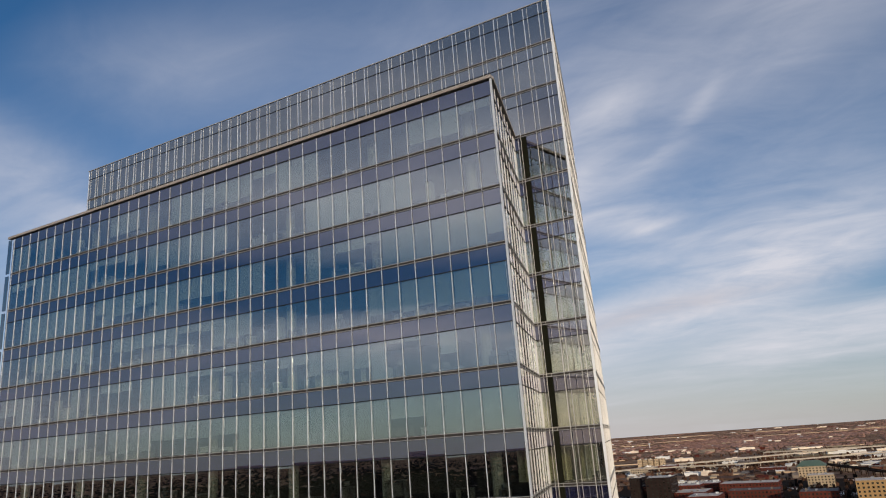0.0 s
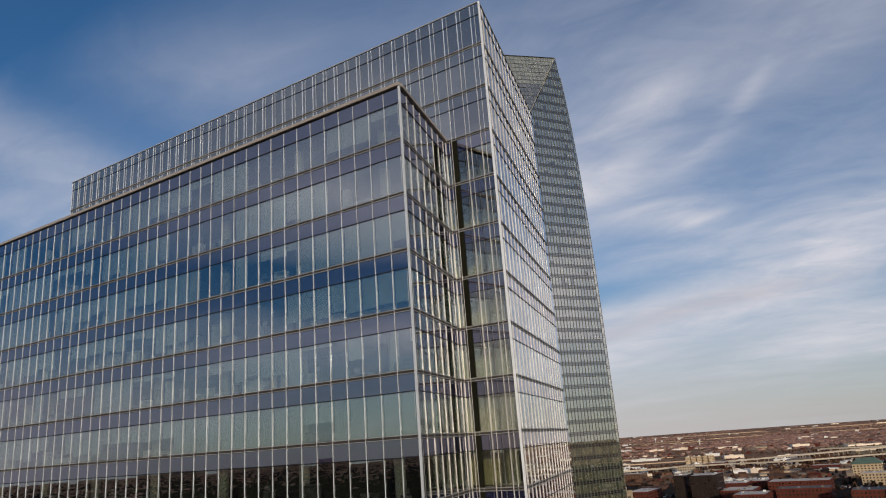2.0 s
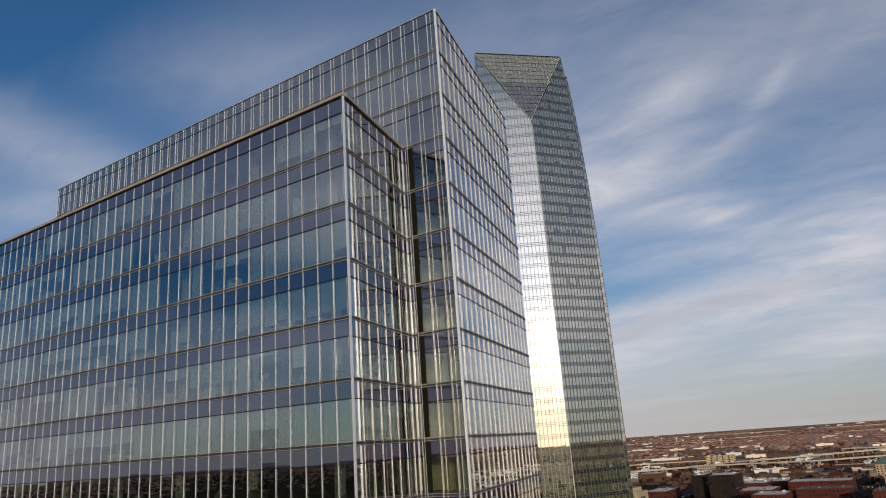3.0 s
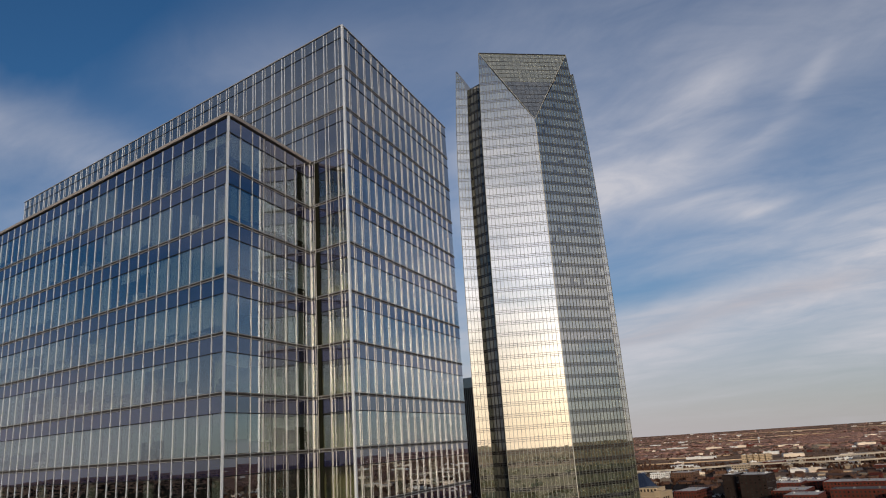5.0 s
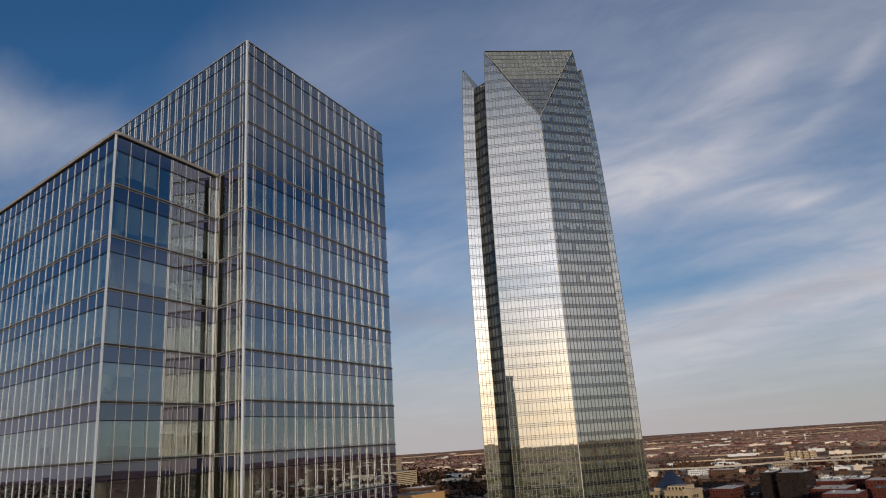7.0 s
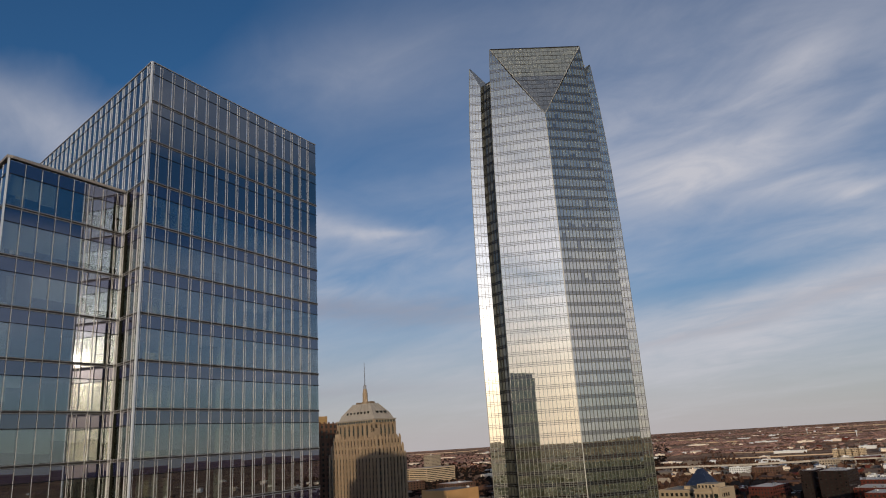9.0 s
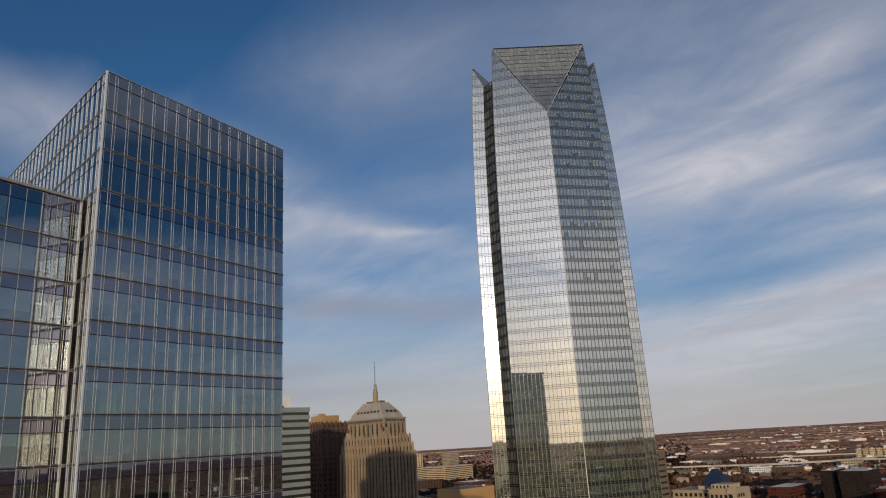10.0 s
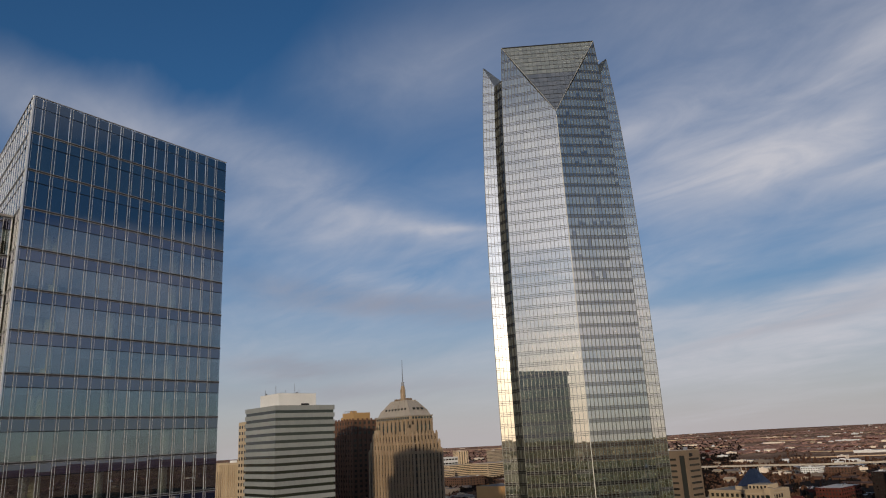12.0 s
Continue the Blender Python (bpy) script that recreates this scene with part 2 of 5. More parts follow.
M_DARK = plain("dark gasket", (0.012, 0.012, 0.014), (0.022, 0.022, 0.024), 0.5, 0.2, 0.3, 4.0, 0.0)
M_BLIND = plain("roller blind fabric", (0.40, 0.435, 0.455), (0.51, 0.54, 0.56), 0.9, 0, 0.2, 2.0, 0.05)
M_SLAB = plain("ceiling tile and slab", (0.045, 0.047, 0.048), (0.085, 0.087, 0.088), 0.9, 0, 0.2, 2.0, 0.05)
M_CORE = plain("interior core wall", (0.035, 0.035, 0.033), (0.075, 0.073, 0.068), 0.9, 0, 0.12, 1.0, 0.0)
M_PARTITION = plain("cream partition", (0.50, 0.50, 0.42), (0.60, 0.60, 0.50), 0.85, 0, 0.2, 2.0, 0.0)
M_COLUMN = plain("painted column", (0.40, 0.40, 0.37), (0.50, 0.50, 0.46), 0.7, 0, 0.2, 2.0, 0.0)
# flank blinds: the same fabric with that side's shade painted into its colour
M_BLIND_SHADED = plain("roller blind fabric, flank shade painted in", (0.15, 0.165, 0.205), (0.21, 0.225, 0.27), 0.9, 0, 0.2, 2.0, 0.05)
M_DESK = plain("desk furniture", (0.07, 0.07, 0.08), (0.36, 0.355, 0.34), 0.7, 0, 0.4, 2.0, 0.0, vary=0.5)
M_PALEDESK = plain("white office furniture", (0.50, 0.51, 0.50), (0.70, 0.70, 0.68), 0.6, 0, 0.4, 2.0, 0.0, vary=0.25)
M_COPING = plain("stone-grey coping", (0.24, 0.225, 0.215), (0.34, 0.32, 0.305), 0.6, 0.1, 0.3, 4.0, 0.1)
M_ROOF = plain("roof membrane", (0.30, 0.30, 0.29), (0.45, 0.44, 0.42), 0.9, 0, 0.05, 1.0, 0.1)


# ---- mesh helpers ----
class Soup:
    """Collects boxes and faces for one mesh."""

    def __init__(self):
        self.v, self.f = [], []

    def face(self, *pts):
        n = len(self.v)
        self.v += [tuple(p) for p in pts]
        self.f.append(tuple(range(n, n + len(pts))))

    def hexa(self, low, high):
        """A solid from a low and a high ring of points, counter-clockwise from above."""
        n, k = len(self.v), len(low)
        self.v += [tuple(p) for p in low] + [tuple(p) for p in high]
        self.f.append(tuple(range(n + k - 1, n - 1, -1)))
        self.f.append(tuple(range(n + k, n + 2 * k)))
        for i in range(k):
            j = (i + 1) % k
            self.f.append((n + i, n + j, n + k + j, n + k + i))

    def box(self, x0, y0, z0, x1, y1, z1):
        self.hexa([(x0, y0, z0), (x1, y0, z0), (x1, y1, z0), (x0, y1, z0)], [(x0, y0, z1), (x1, y0, z1), (x1, y1, z1), (x0, y1, z1)])

    def bar(self, p, q, across, up, w, h):
        """A bar from p to q, w wide along across and h thick along up."""
        p, q, a, u = Vector(p), Vector(q), Vector(across) * w / 2, Vector(up) * h / 2
        if a.cross(u).dot(q - p) < 0:
            a = -a
        n = len(self.v)
        for c in (p, q):
            self.v += [tuple(c - a - u), tuple(c + a - u), tuple(c + a + u), tuple(c - a + u)]
        self.f += [(n + 3, n + 2, n + 1, n), (n + 4, n + 5, n + 6, n + 7)]
        for i in range(4):
            j = (i + 1) % 4
            self.f.append((n + i, n + j, n + 4 + j, n + 4 + i))

    def prism(self, ring, z0, z1):
        self.hexa([(x, y, z0) for x, y in ring], [(x, y, z1) for x, y in ring])

    def mesh(self, name, mat):
        me = bpy.data.meshes.new(name)
        me.from_pydata(self.v, [], self.f)
        me.materials.append(mat)
        me.update()
        return me


def part(name, soup, mat, parent, label="", kind=""):
    ob = new(name, soup.mesh(name, mat) if isinstance(soup, Soup) else soup)
    ob.parent = parent
    if label or kind:
        tagged(ob, label, kind=kind)
    return ob


def base(name, x, y, z, label, category, group=""):
    ob = new(name)
    ob.location = (x, y, z)
    return tagged(ob, label, category, group)


class Wall:
    """A vertical facade plane: from a start point, along a bearing, outward to the right of it."""

    def __init__(self, x, y, bearing, length):
        self.o = Vector((x, y, 0))
        self.u = Vector((math.cos(radians(bearing)), math.sin(radians(bearing)), 0))
        self.n = Vector((self.u.y, -self.u.x, 0))
        self.len = length
        self.rot = radians(bearing)

    def at(self, s, z, out=0.0):
        return self.o + self.u * s + self.n * out + Vector((0, 0, z))

    def bar_v(self, soup, s, z0, z1, w, d, out):
        soup.bar(self.at(s, z0, out), self.at(s, z1, out), self.u, self.n, w, d)

    def bar_h(self, soup, s0, s1, z, h, d, out):
        soup.bar(self.at(s0, z, out), self.at(s1, z, out), (0, 0, 1), self.n, h, d)


# ---- ground ----
EYE_LEVEL = 94.0


def ground_height(r):
    k = min(max((r - 2200) / 2700, 0), 1)
    return 57 * k * (0.6 + 0.4 * k)


def ground_z(x, y):
    """The ground's height: flat round the city, then rising to the skyline in low swells."""
    r = math.hypot(x, y)
    west = min(max((math.degrees(math.atan2(y, x)) % 360 - 114) / 16, 0), 1) if y > 0 else 1
    return ground_height(r) * (1 - 0.32 * west * west * (3 - 2 * west)) + (1.6 * noise.noise(Vector((x / 700, y / 700, 3.3))) if r > 2500 else 0)


# the rising far ground stands for a flat plain that reaches much farther: true distance against built distance
BUILT = [20.0 * k for k in range(248)]
TRUE = [EYE_LEVEL * r / (EYE_LEVEL - ground_height(r)) for r in BUILT]


def far_place(distance, bearing):
    """Where a thing at a true distance stands on the built ground, and the scale at which it is built there."""
    r = float(np.interp(distance, TRUE, BUILT))
    x, y = r * math.cos(bearing), r * math.sin(bearing)
    return x, y, ground_z(x, y), r / distance


def build_ground():
    s = Soup()
    rings = [0, 60, 150, 300, 500, 800, 1200, 1700, 2200, 2450, 2700, 2950, 3200, 3450, 3700, 3950, 4200, 4450, 4700, 4950]
    n = 144
    for r in rings:
        for i in range(n):
            a = 2 * math.pi * i / n
            s.v.append((r * math.cos(a), r * math.sin(a), ground_z(r * math.cos(a), r * math.sin(a))))
    for k in range(len(rings) - 1):
        for i in range(n):
            j = (i + 1) % n
            s.f.append((k * n + i, (k + 1) * n + i, (k + 1) * n + j, k * n + j))
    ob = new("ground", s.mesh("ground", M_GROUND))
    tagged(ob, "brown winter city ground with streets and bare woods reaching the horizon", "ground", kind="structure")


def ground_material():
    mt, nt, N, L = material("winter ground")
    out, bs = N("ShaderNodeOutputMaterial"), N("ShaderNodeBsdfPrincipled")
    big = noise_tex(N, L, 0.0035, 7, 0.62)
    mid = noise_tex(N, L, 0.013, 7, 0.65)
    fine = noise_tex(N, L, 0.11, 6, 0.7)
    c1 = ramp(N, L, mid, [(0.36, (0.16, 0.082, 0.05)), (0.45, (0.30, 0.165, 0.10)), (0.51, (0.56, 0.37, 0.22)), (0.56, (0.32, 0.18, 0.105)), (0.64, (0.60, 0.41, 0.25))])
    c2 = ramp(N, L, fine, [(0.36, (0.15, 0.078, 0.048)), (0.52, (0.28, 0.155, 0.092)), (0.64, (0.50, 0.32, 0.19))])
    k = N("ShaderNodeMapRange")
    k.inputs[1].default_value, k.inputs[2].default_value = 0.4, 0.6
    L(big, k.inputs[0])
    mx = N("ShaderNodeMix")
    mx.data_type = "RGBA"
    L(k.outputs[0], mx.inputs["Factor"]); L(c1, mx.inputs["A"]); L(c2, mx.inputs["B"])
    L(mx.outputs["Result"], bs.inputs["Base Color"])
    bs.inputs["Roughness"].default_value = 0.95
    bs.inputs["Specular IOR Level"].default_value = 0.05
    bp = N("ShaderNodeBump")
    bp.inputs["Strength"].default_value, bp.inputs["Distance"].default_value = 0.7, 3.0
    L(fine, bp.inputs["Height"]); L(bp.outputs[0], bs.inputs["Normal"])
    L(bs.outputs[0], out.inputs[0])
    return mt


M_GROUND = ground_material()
build_ground()

# ---- the near glass office tower ----
STOREY, BAY = 4.38, 1.55
LEVELS = [94.2 + STOREY * k for k in range(-21, 7)]
TOP_LOW, TOP_HIGH = 120.48, 133.5
SKEW = 105.0
E15 = Vector((math.cos(radians(SKEW)), math.sin(radians(SKEW)), 0))
NEAREST = 300
NEAR = Vector((-26, 47, 107))
fin_singles, rail_singles, gasket_singles = [], [], []


def facade(tower, wall, levels, spans, kinds, fins, pick, drops=(0.0, 0.0, 0.25, 0.5, 0.7, 0.74, 0.78, 0.8, 0.82, 1.0, 1.0, 1.0, 1.0, 1.0)):
    """One curtain wall: for each storey and bay a window pane and a spandrel, with transoms and mullions.
    spans: bay limits along the wall. fins: (offset, width, depth, out) of the upright members in each bay."""
    gl, sp, bl, dk, tr, mu = kinds
    rng = random.Random(int(wall.o.x * 10 + wall.o.y))
    for z in levels:
        z1 = z + STOREY
        zs = z + 3.02
        run, drop = 0, 0.0
        for s0, s1 in zip(spans[:-1], spans[1:]):
            a, b = s0 + 0.05, s1 - 0.05
            tilt, lean = rng.gauss(0, 0.0013), rng.gauss(0, 0.0013)
            for soup, lo, hi in ((gl, z + 0.16, zs - 0.04), (sp, zs + 0.04, z1 - 0.16)):
                da, dl = tilt * (b - a) / 2, lean * (hi - lo) / 2
                low = [wall.at(a, lo, da - dl), wall.at(b, lo, -da - dl), wall.at(b, lo, -da - dl - 0.03), wall.at(a, lo, da - dl - 0.03)]
                high = [wall.at(a, hi, da + dl), wall.at(b, hi, -da + dl), wall.at(b, hi, -da + dl - 0.03), wall.at(a, hi, da + dl - 0.03)]
                pick(soup, low, high)
            if bl is not None and z > 93:
                if run <= 0:
                    run = rng.choice((1, 1, 2, 2, 3, 4, 6))
                    drop = rng.choice((0.0, 0.0, 0.15, 0.3, 0.6, 1.0)) if 97 < z < 100 else rng.choice(drops)
                run -= 1
                d = drop + (rng.uniform(-0.06, 0.06) if 0 < drop < 1 else 0)
                if d > 0.03:
                    zb = max(z + 0.1, zs - d * 2.9)
                    bl.hexa([wall.at(a, zb, -0.22), wall.at(b, zb, -0.22), wall.at(b, zb, -0.235), wall.at(a, zb, -0.235)],
                            [wall.at(a, zs, -0.22), wall.at(b, zs, -0.22), wall.at(b, zs, -0.235), wall.at(a, zs, -0.235)])
        near = z > 75
        one = Soup() if near else dk
        wall.bar_h(one, spans[0], spans[-1], zs, 0.05, 0.08, 0.02)
        if near:
            gasket_singles.append((one, M_DARK))
        for dz in (0.11, -0.11):
            one = tr if z < 75 else Soup()
            wall.bar_h(one, spans[0], spans[-1], z + dz, 0.042, 0.08, 0.04)
            if z >= 75:
                rail_singles.append(one)
        # strip between the two transoms; its near-black colour stands for shade in the channel
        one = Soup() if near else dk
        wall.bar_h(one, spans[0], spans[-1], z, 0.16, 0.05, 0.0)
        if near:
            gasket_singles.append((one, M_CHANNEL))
        for s in spans[:-1]:
            for off, w, d, out in fins:
                if s + off < spans[-1] - 0.02:
                    c = wall.at(s + off, z + 2, out)
                    if (c - NEAR).length < 21 and len(fin_singles) < NEAREST:
                        one = Soup()
                        fin_singles.append((one, mu))
                        wall.bar_v(one, s + off, z - 0.16, z1 - 0.16, w, d, out)
                    else:
                        wall.bar_v(mu, s + off, z - 0.16, z1 - 0.16, w, d, out)


def build_glass_tower():
    tower = base("glass_office_tower", -50, 60, 0, "stepped glass office tower with pale aluminium fins and blinds", "office tower")
    tower_inv = Matrix.Translation((50, -60, 0))

    def P(name, soup, mat, label="", kind=""):
        ob = part(name, soup, mat, tower, label, kind)
        ob.matrix_parent_inverse = tower_inv
        return ob

    front = Wall(-81.7, 43.575, 0, 62.49)
    end = Wall(-19.21, 43.575, SKEW, 11.75)
    ufront = Wall(-85.3, 54.93, 0, 67.87)
    uright = Wall(-17.43, 54.93, SKEW, 26.13)

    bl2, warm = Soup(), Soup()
    gl, sp, bl, dk, tr, mu, screen = Soup(), Soup(), Soup(), Soup(), Soup(), Soup(), Soup()
    upper, pale, clear = Soup(), Soup(), Soup()
    singles = {id(pale): [], id(clear): [], id(gl): [], id(sp): [], id(screen): [], id(upper): []}

    def pick(soup, low, high):
        c = sum((Vector(p) for p in low + high), Vector()) / 8
        if id(soup) in singles and ((c - NEAR).length < 23 or soup is screen or soup is upper or soup is pale or soup is clear) and len(singles[id(soup)]) < NEAREST:
            singles[id(soup)].append((low, high))
        else:
            soup.hexa(low, high)

    low_levels = [z for z in LEVELS if z < 120]
    front_spans = [62.49 - BAY * k for k in range(40, -1, -1)]
    facade(tower, front, low_levels, front_spans, (gl, sp, bl, dk, tr, mu), [(0, 0.039, 0.045, 0.025)], pick)
    end_spans = [0, 1.55, 3.1, 4.65, 6.2, 7.75, 9.3, 10.85, 11.75]
    facade(tower, end, low_levels, end_spans, (gl, sp, bl, dk, tr, warm), [(0, 0.034, 0.04, 0.025)], pick, (0.0, 0.0, 0.4, 0.7, 0.8, 1.0))
    # corner member of the lower block
    wall = front
    wall.bar_v(mu, 62.49, 2.2, TOP_LOW, 0.13, 0.16, 0.0)
    # upper block, right flank: full height
    right_spans = [0, 1.05] + [1.05 + BAY * k for k in range(1, 17)]
    right_spans[-1] = 26.13
    up_levels = low_levels + [120.48, 124.82, 129.16]
    flank_fins = [(0, 0.046, 0.04, 0.025), (0.30, 0.028, 0.02, 0.015)]
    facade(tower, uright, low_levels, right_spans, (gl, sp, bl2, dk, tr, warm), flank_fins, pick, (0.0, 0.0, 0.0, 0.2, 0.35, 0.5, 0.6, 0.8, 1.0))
    facade(tower, uright, up_levels[-3:-2], right_spans, (upper, upper, None, dk, tr, warm), flank_fins, pick)
    facade(tower, uright, up_levels[-2:], right_spans, (pale, pale, None, dk, tr, warm), flank_fins, pick)
    # upper block, front: screen above the lower block, and the bays beyond its end
    screen_fins = [(0, 0.044, 0.05, 0.03), (0.42, 0.026, 0.025, 0.018)]
    screen_levels = [z for z in up_levels if z > 115]
    uf_spans = [67.87 - 1.0 - BAY * k for k in range(43, -1, -1)] + [67.87]
    facade(tower, ufront, [120.48], [q for q in uf_spans if q < 63.8], (screen, screen, None, dk, tr, mu), screen_fins, pick)
    facade(tower, ufront, [120.48], [63.77, 65.32, 66.87, 67.87], (upper, upper, None, dk, tr, mu), screen_fins, pick)
    facade(tower, ufront, [z for z in screen_levels if z > 121], uf_spans, (screen, screen, None, dk, tr, mu), screen_fins, pick)
    inner_spans = [63.06, 63.77, 65.32, 66.87, 67.87]
    facade(tower, ufront, low_levels, inner_spans, (clear, sp, None, dk, tr, warm), [(0, 0.045, 0.08, 0.045), (0.42, 0.03, 0.03, 0.02)], pick)
    for z in (2.2,):
        uright.bar_v(mu, 0.0, z, TOP_HIGH, 0.16, 0.2, 0.02)

    for name, soup, mat in (("window_pane", gl, M_PANE), ("corner_pane", clear, M_CLEAR), ("spandrel_panel", sp, M_SPANDREL), ("screen_panel", screen, M_SCREEN), ("plant_storey_panel", upper, M_UPPER), ("plant_screen_panel", pale, M_UPPER_PALE)):
        for low, high in singles[id(soup)]:
            one = Soup()
            one.hexa(low, high)
            P(name, one, mat)
        if soup.f:
            P("upper_" + name if name == "window_pane" else name, soup, mat, kind="stuff")
    for one, kind in fin_singles:
        P("mullion", one, M_ALU_WARM_LIT if kind is warm else M_ALU)
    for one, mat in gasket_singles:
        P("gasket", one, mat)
    for one in rail_singles:
        P("transom", one, M_BRONZE)
    P("roller_blind_rest", bl, M_BLIND, "grey roller blinds at different heights", "stuff")
    P("roller_blind_rest", bl2, M_BLIND_SHADED, "grey roller blinds with the flank's shade in their colour", "stuff")
    P("transom_rest", tr, M_BRONZE, kind="stuff")
    P("gasket_rest", dk, M_DARK, kind="stuff")
    P("mullion_rest", mu, M_ALU, "bright aluminium fins", "stuff")
    P("mullion_rest", warm, M_ALU_WARM_LIT, "aluminium fins with warm light in their colour", "stuff")

    # flat near-black panels imitate the dark of an open slot beside the inner corner
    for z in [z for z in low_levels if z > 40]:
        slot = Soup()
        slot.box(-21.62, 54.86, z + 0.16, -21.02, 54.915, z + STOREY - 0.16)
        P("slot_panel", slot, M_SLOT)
    corner = Soup()
    ufront.bar_v(corner, 63.06, 2.2, TOP_LOW, 0.09, 0.12, 0.05)
    P("corner_mullion", corner, M_ALU_WARM_LIT)

    # floor plates and core
    lo_ring = [(-81.3, 43.95), (-19.6, 43.95), (-22.55, 54.9), (-22.55, 55.25), (-17.95, 55.25), (-24.4, 79.8), (-85, 79.8), (-85, 55.4), (-84.2, 54.9)]
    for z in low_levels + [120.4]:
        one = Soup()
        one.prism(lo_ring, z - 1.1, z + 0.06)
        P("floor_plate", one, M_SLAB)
    # pale walls added to catch sun and brighten the corner bays
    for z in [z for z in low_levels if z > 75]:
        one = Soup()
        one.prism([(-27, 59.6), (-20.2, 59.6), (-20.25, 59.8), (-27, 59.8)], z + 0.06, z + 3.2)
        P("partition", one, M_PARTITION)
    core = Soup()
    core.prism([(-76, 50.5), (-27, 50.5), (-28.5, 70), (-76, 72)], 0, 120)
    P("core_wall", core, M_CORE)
    hi = Soup()
    hi.prism([(-82, 57.5), (-21.5, 57.5), (-27, 77.5), (-82, 77.5)], 120.5, 131)
    P("plant_room", hi, M_CORE, "grey plant room behind the screen")
    for k in range(7):
        one = Soup()
        x = -22.5 - 9.3 * k
        ring = [(x + 0.42 * math.cos(a), 45.6 + 0.42 * math.sin(a)) for a in [i * math.pi / 6 for i in range(12)]]
        one.prism(ring, 0, 120)
        P("column", one, M_COLUMN, "white round column")
    for k in range(3):
        one = Soup()
        c = Vector((-17.43, 54.93, 0)) + E15 * (4 + 8 * k) + Vector((-1.8, -0.5, 0))
        ring = [(c.x + 0.42 * math.cos(a), c.y + 0.42 * math.sin(a)) for a in [i * math.pi / 6 for i in range(12)]]
        one.prism(ring, 0, 120)
        P("column", one, M_COLUMN, "white round column")
    desks, pale_desks = Soup(), Soup()
    rng = random.Random(5)
    for z in [z for z in low_levels if z > 85]:
        x = -80.0
        while x < -21:
            w = rng.choice((0.5, 0.8, 1.2, 1.6))
            if rng.random() < 0.62:
                pile = desks if z < 93 or rng.random() < 0.45 else pale_desks
                h = rng.choice((0.55, 0.75, 0.95, 1.15, 1.5))
                y = 44.25 + rng.random() * 0.7
                pile.box(x, y, z + h - 0.06, x + w, y + 0.7, z + h)
                for leg in (x, x + w - 0.06):
                    pile.box(leg, y + 0.05, z + 0.06, leg + 0.06, y + 0.65, z + h - 0.06)
                if rng.random() < 0.6:
                    pile.box(x + 0.05, y + 0.55, z + 0.3, x + w - 0.05, y + 0.6, z + h - 0.1)
                if rng.random() < 0.5:
                    desks.box(x + 0.1, y + 0.2, z + h + 0.08, x + 0.1 + 0.5, y + 0.25, z + h + 0.42)
                    desks.box(x + 0.3, y + 0.2, z + h, x + 0.36, y + 0.25, z + h + 0.08)
            elif rng.random() < 0.14 and z > 93:
                pale_desks.box(x, 45.0, z + 0.06, x + 0.5, 45.6, z + 2.4)
            x += w + rng.random() * 1.1
    P("pale_desk_furniture", pale_desks, M_PALEDESK, "white desks and cabinets along the windows", "stuff")
    P("desk_furniture", desks, M_DESK, "office desks and screens along the windows", "stuff")

    # parapets
    cap = Soup()
    wl = front
    wl.bar_h(cap, -0.6, 62.6, 120.62, 0.26, 0.5, -0.05)
    P("parapet", cap, M_COPING, "stone-grey parapet coping")
    cap2 = Soup()
    end.bar_h(cap2, 0.25, 11.75, 120.62, 0.26, 0.5, -0.05)
    P("parapet", cap2, M_COPING, "stone-grey parapet coping")
    cap3 = Soup()
    ufront.bar_h(cap3, 0, 67.8, 133.5, 0.10, 0.16, 0.0)
    uright.bar_h(cap3, 0.16, 26.13, 133.5, 0.10, 0.16, 0.0)
    P("coping", cap3, M_BRONZE)
    back = Soup()
    back.box(-85.3, 55.1, 120.5, -85.0, 79.9, 133.4)
    back.box(-85.3, 79.9, 0, -24.3, 80.2, 133.4)
    back.box(-85.3, 55.1, 0, -85.05, 79.9, 120.3)
    back.box(-82.0, 43.9, 0, -81.8, 54.9, 120.3)
    P("rear_wall", back, M_SPANDREL)
    wing = Soup()
    for z in [z for z in low_levels if z > 40]:
        low = [front.at(-0.75, z + 0.16), front.at(-0.05, z + 0.16), front.at(-0.05, z + 0.16, -0.03), front.at(-0.75, z + 0.16, -0.03)]
        wing.hexa(low, [p + Vector((0, 0, STOREY - 0.3)) for p in low])
    P("glass_wing", wing, M_SCREEN)


build_glass_tower()


# ---- the tall faceted skyscraper ----
M_SKY_PANE = body_glass("silver vision glass", (0.062, 0.078, 0.045), (0.16, 0.18, 0.12), 0.54, 0.015, (1.0, 0.99, 0.98))
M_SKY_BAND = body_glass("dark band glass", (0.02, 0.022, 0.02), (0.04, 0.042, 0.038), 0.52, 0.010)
# right-facet band glass: that side's darker look is put into colour and gloss
M_SKY_BAND_SHADED = body_glass("band glass, shaded facet copy", (0.008, 0.010, 0.009), (0.016, 0.018, 0.016), 0.36, 0.012)
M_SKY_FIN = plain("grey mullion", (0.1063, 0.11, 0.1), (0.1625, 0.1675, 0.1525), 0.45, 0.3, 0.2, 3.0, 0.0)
M_LOUVRE = plain("pale louvre", (0.42, 0.42, 0.39), (0.56, 0.55, 0.51), 0.6, 0.1, 0.3, 3.0, 0.0)
M_SKY_PALE = body_glass("pale plant-floor glass", (0.16, 0.165, 0.155), (0.22, 0.225, 0.21), 0.46, 0.05)
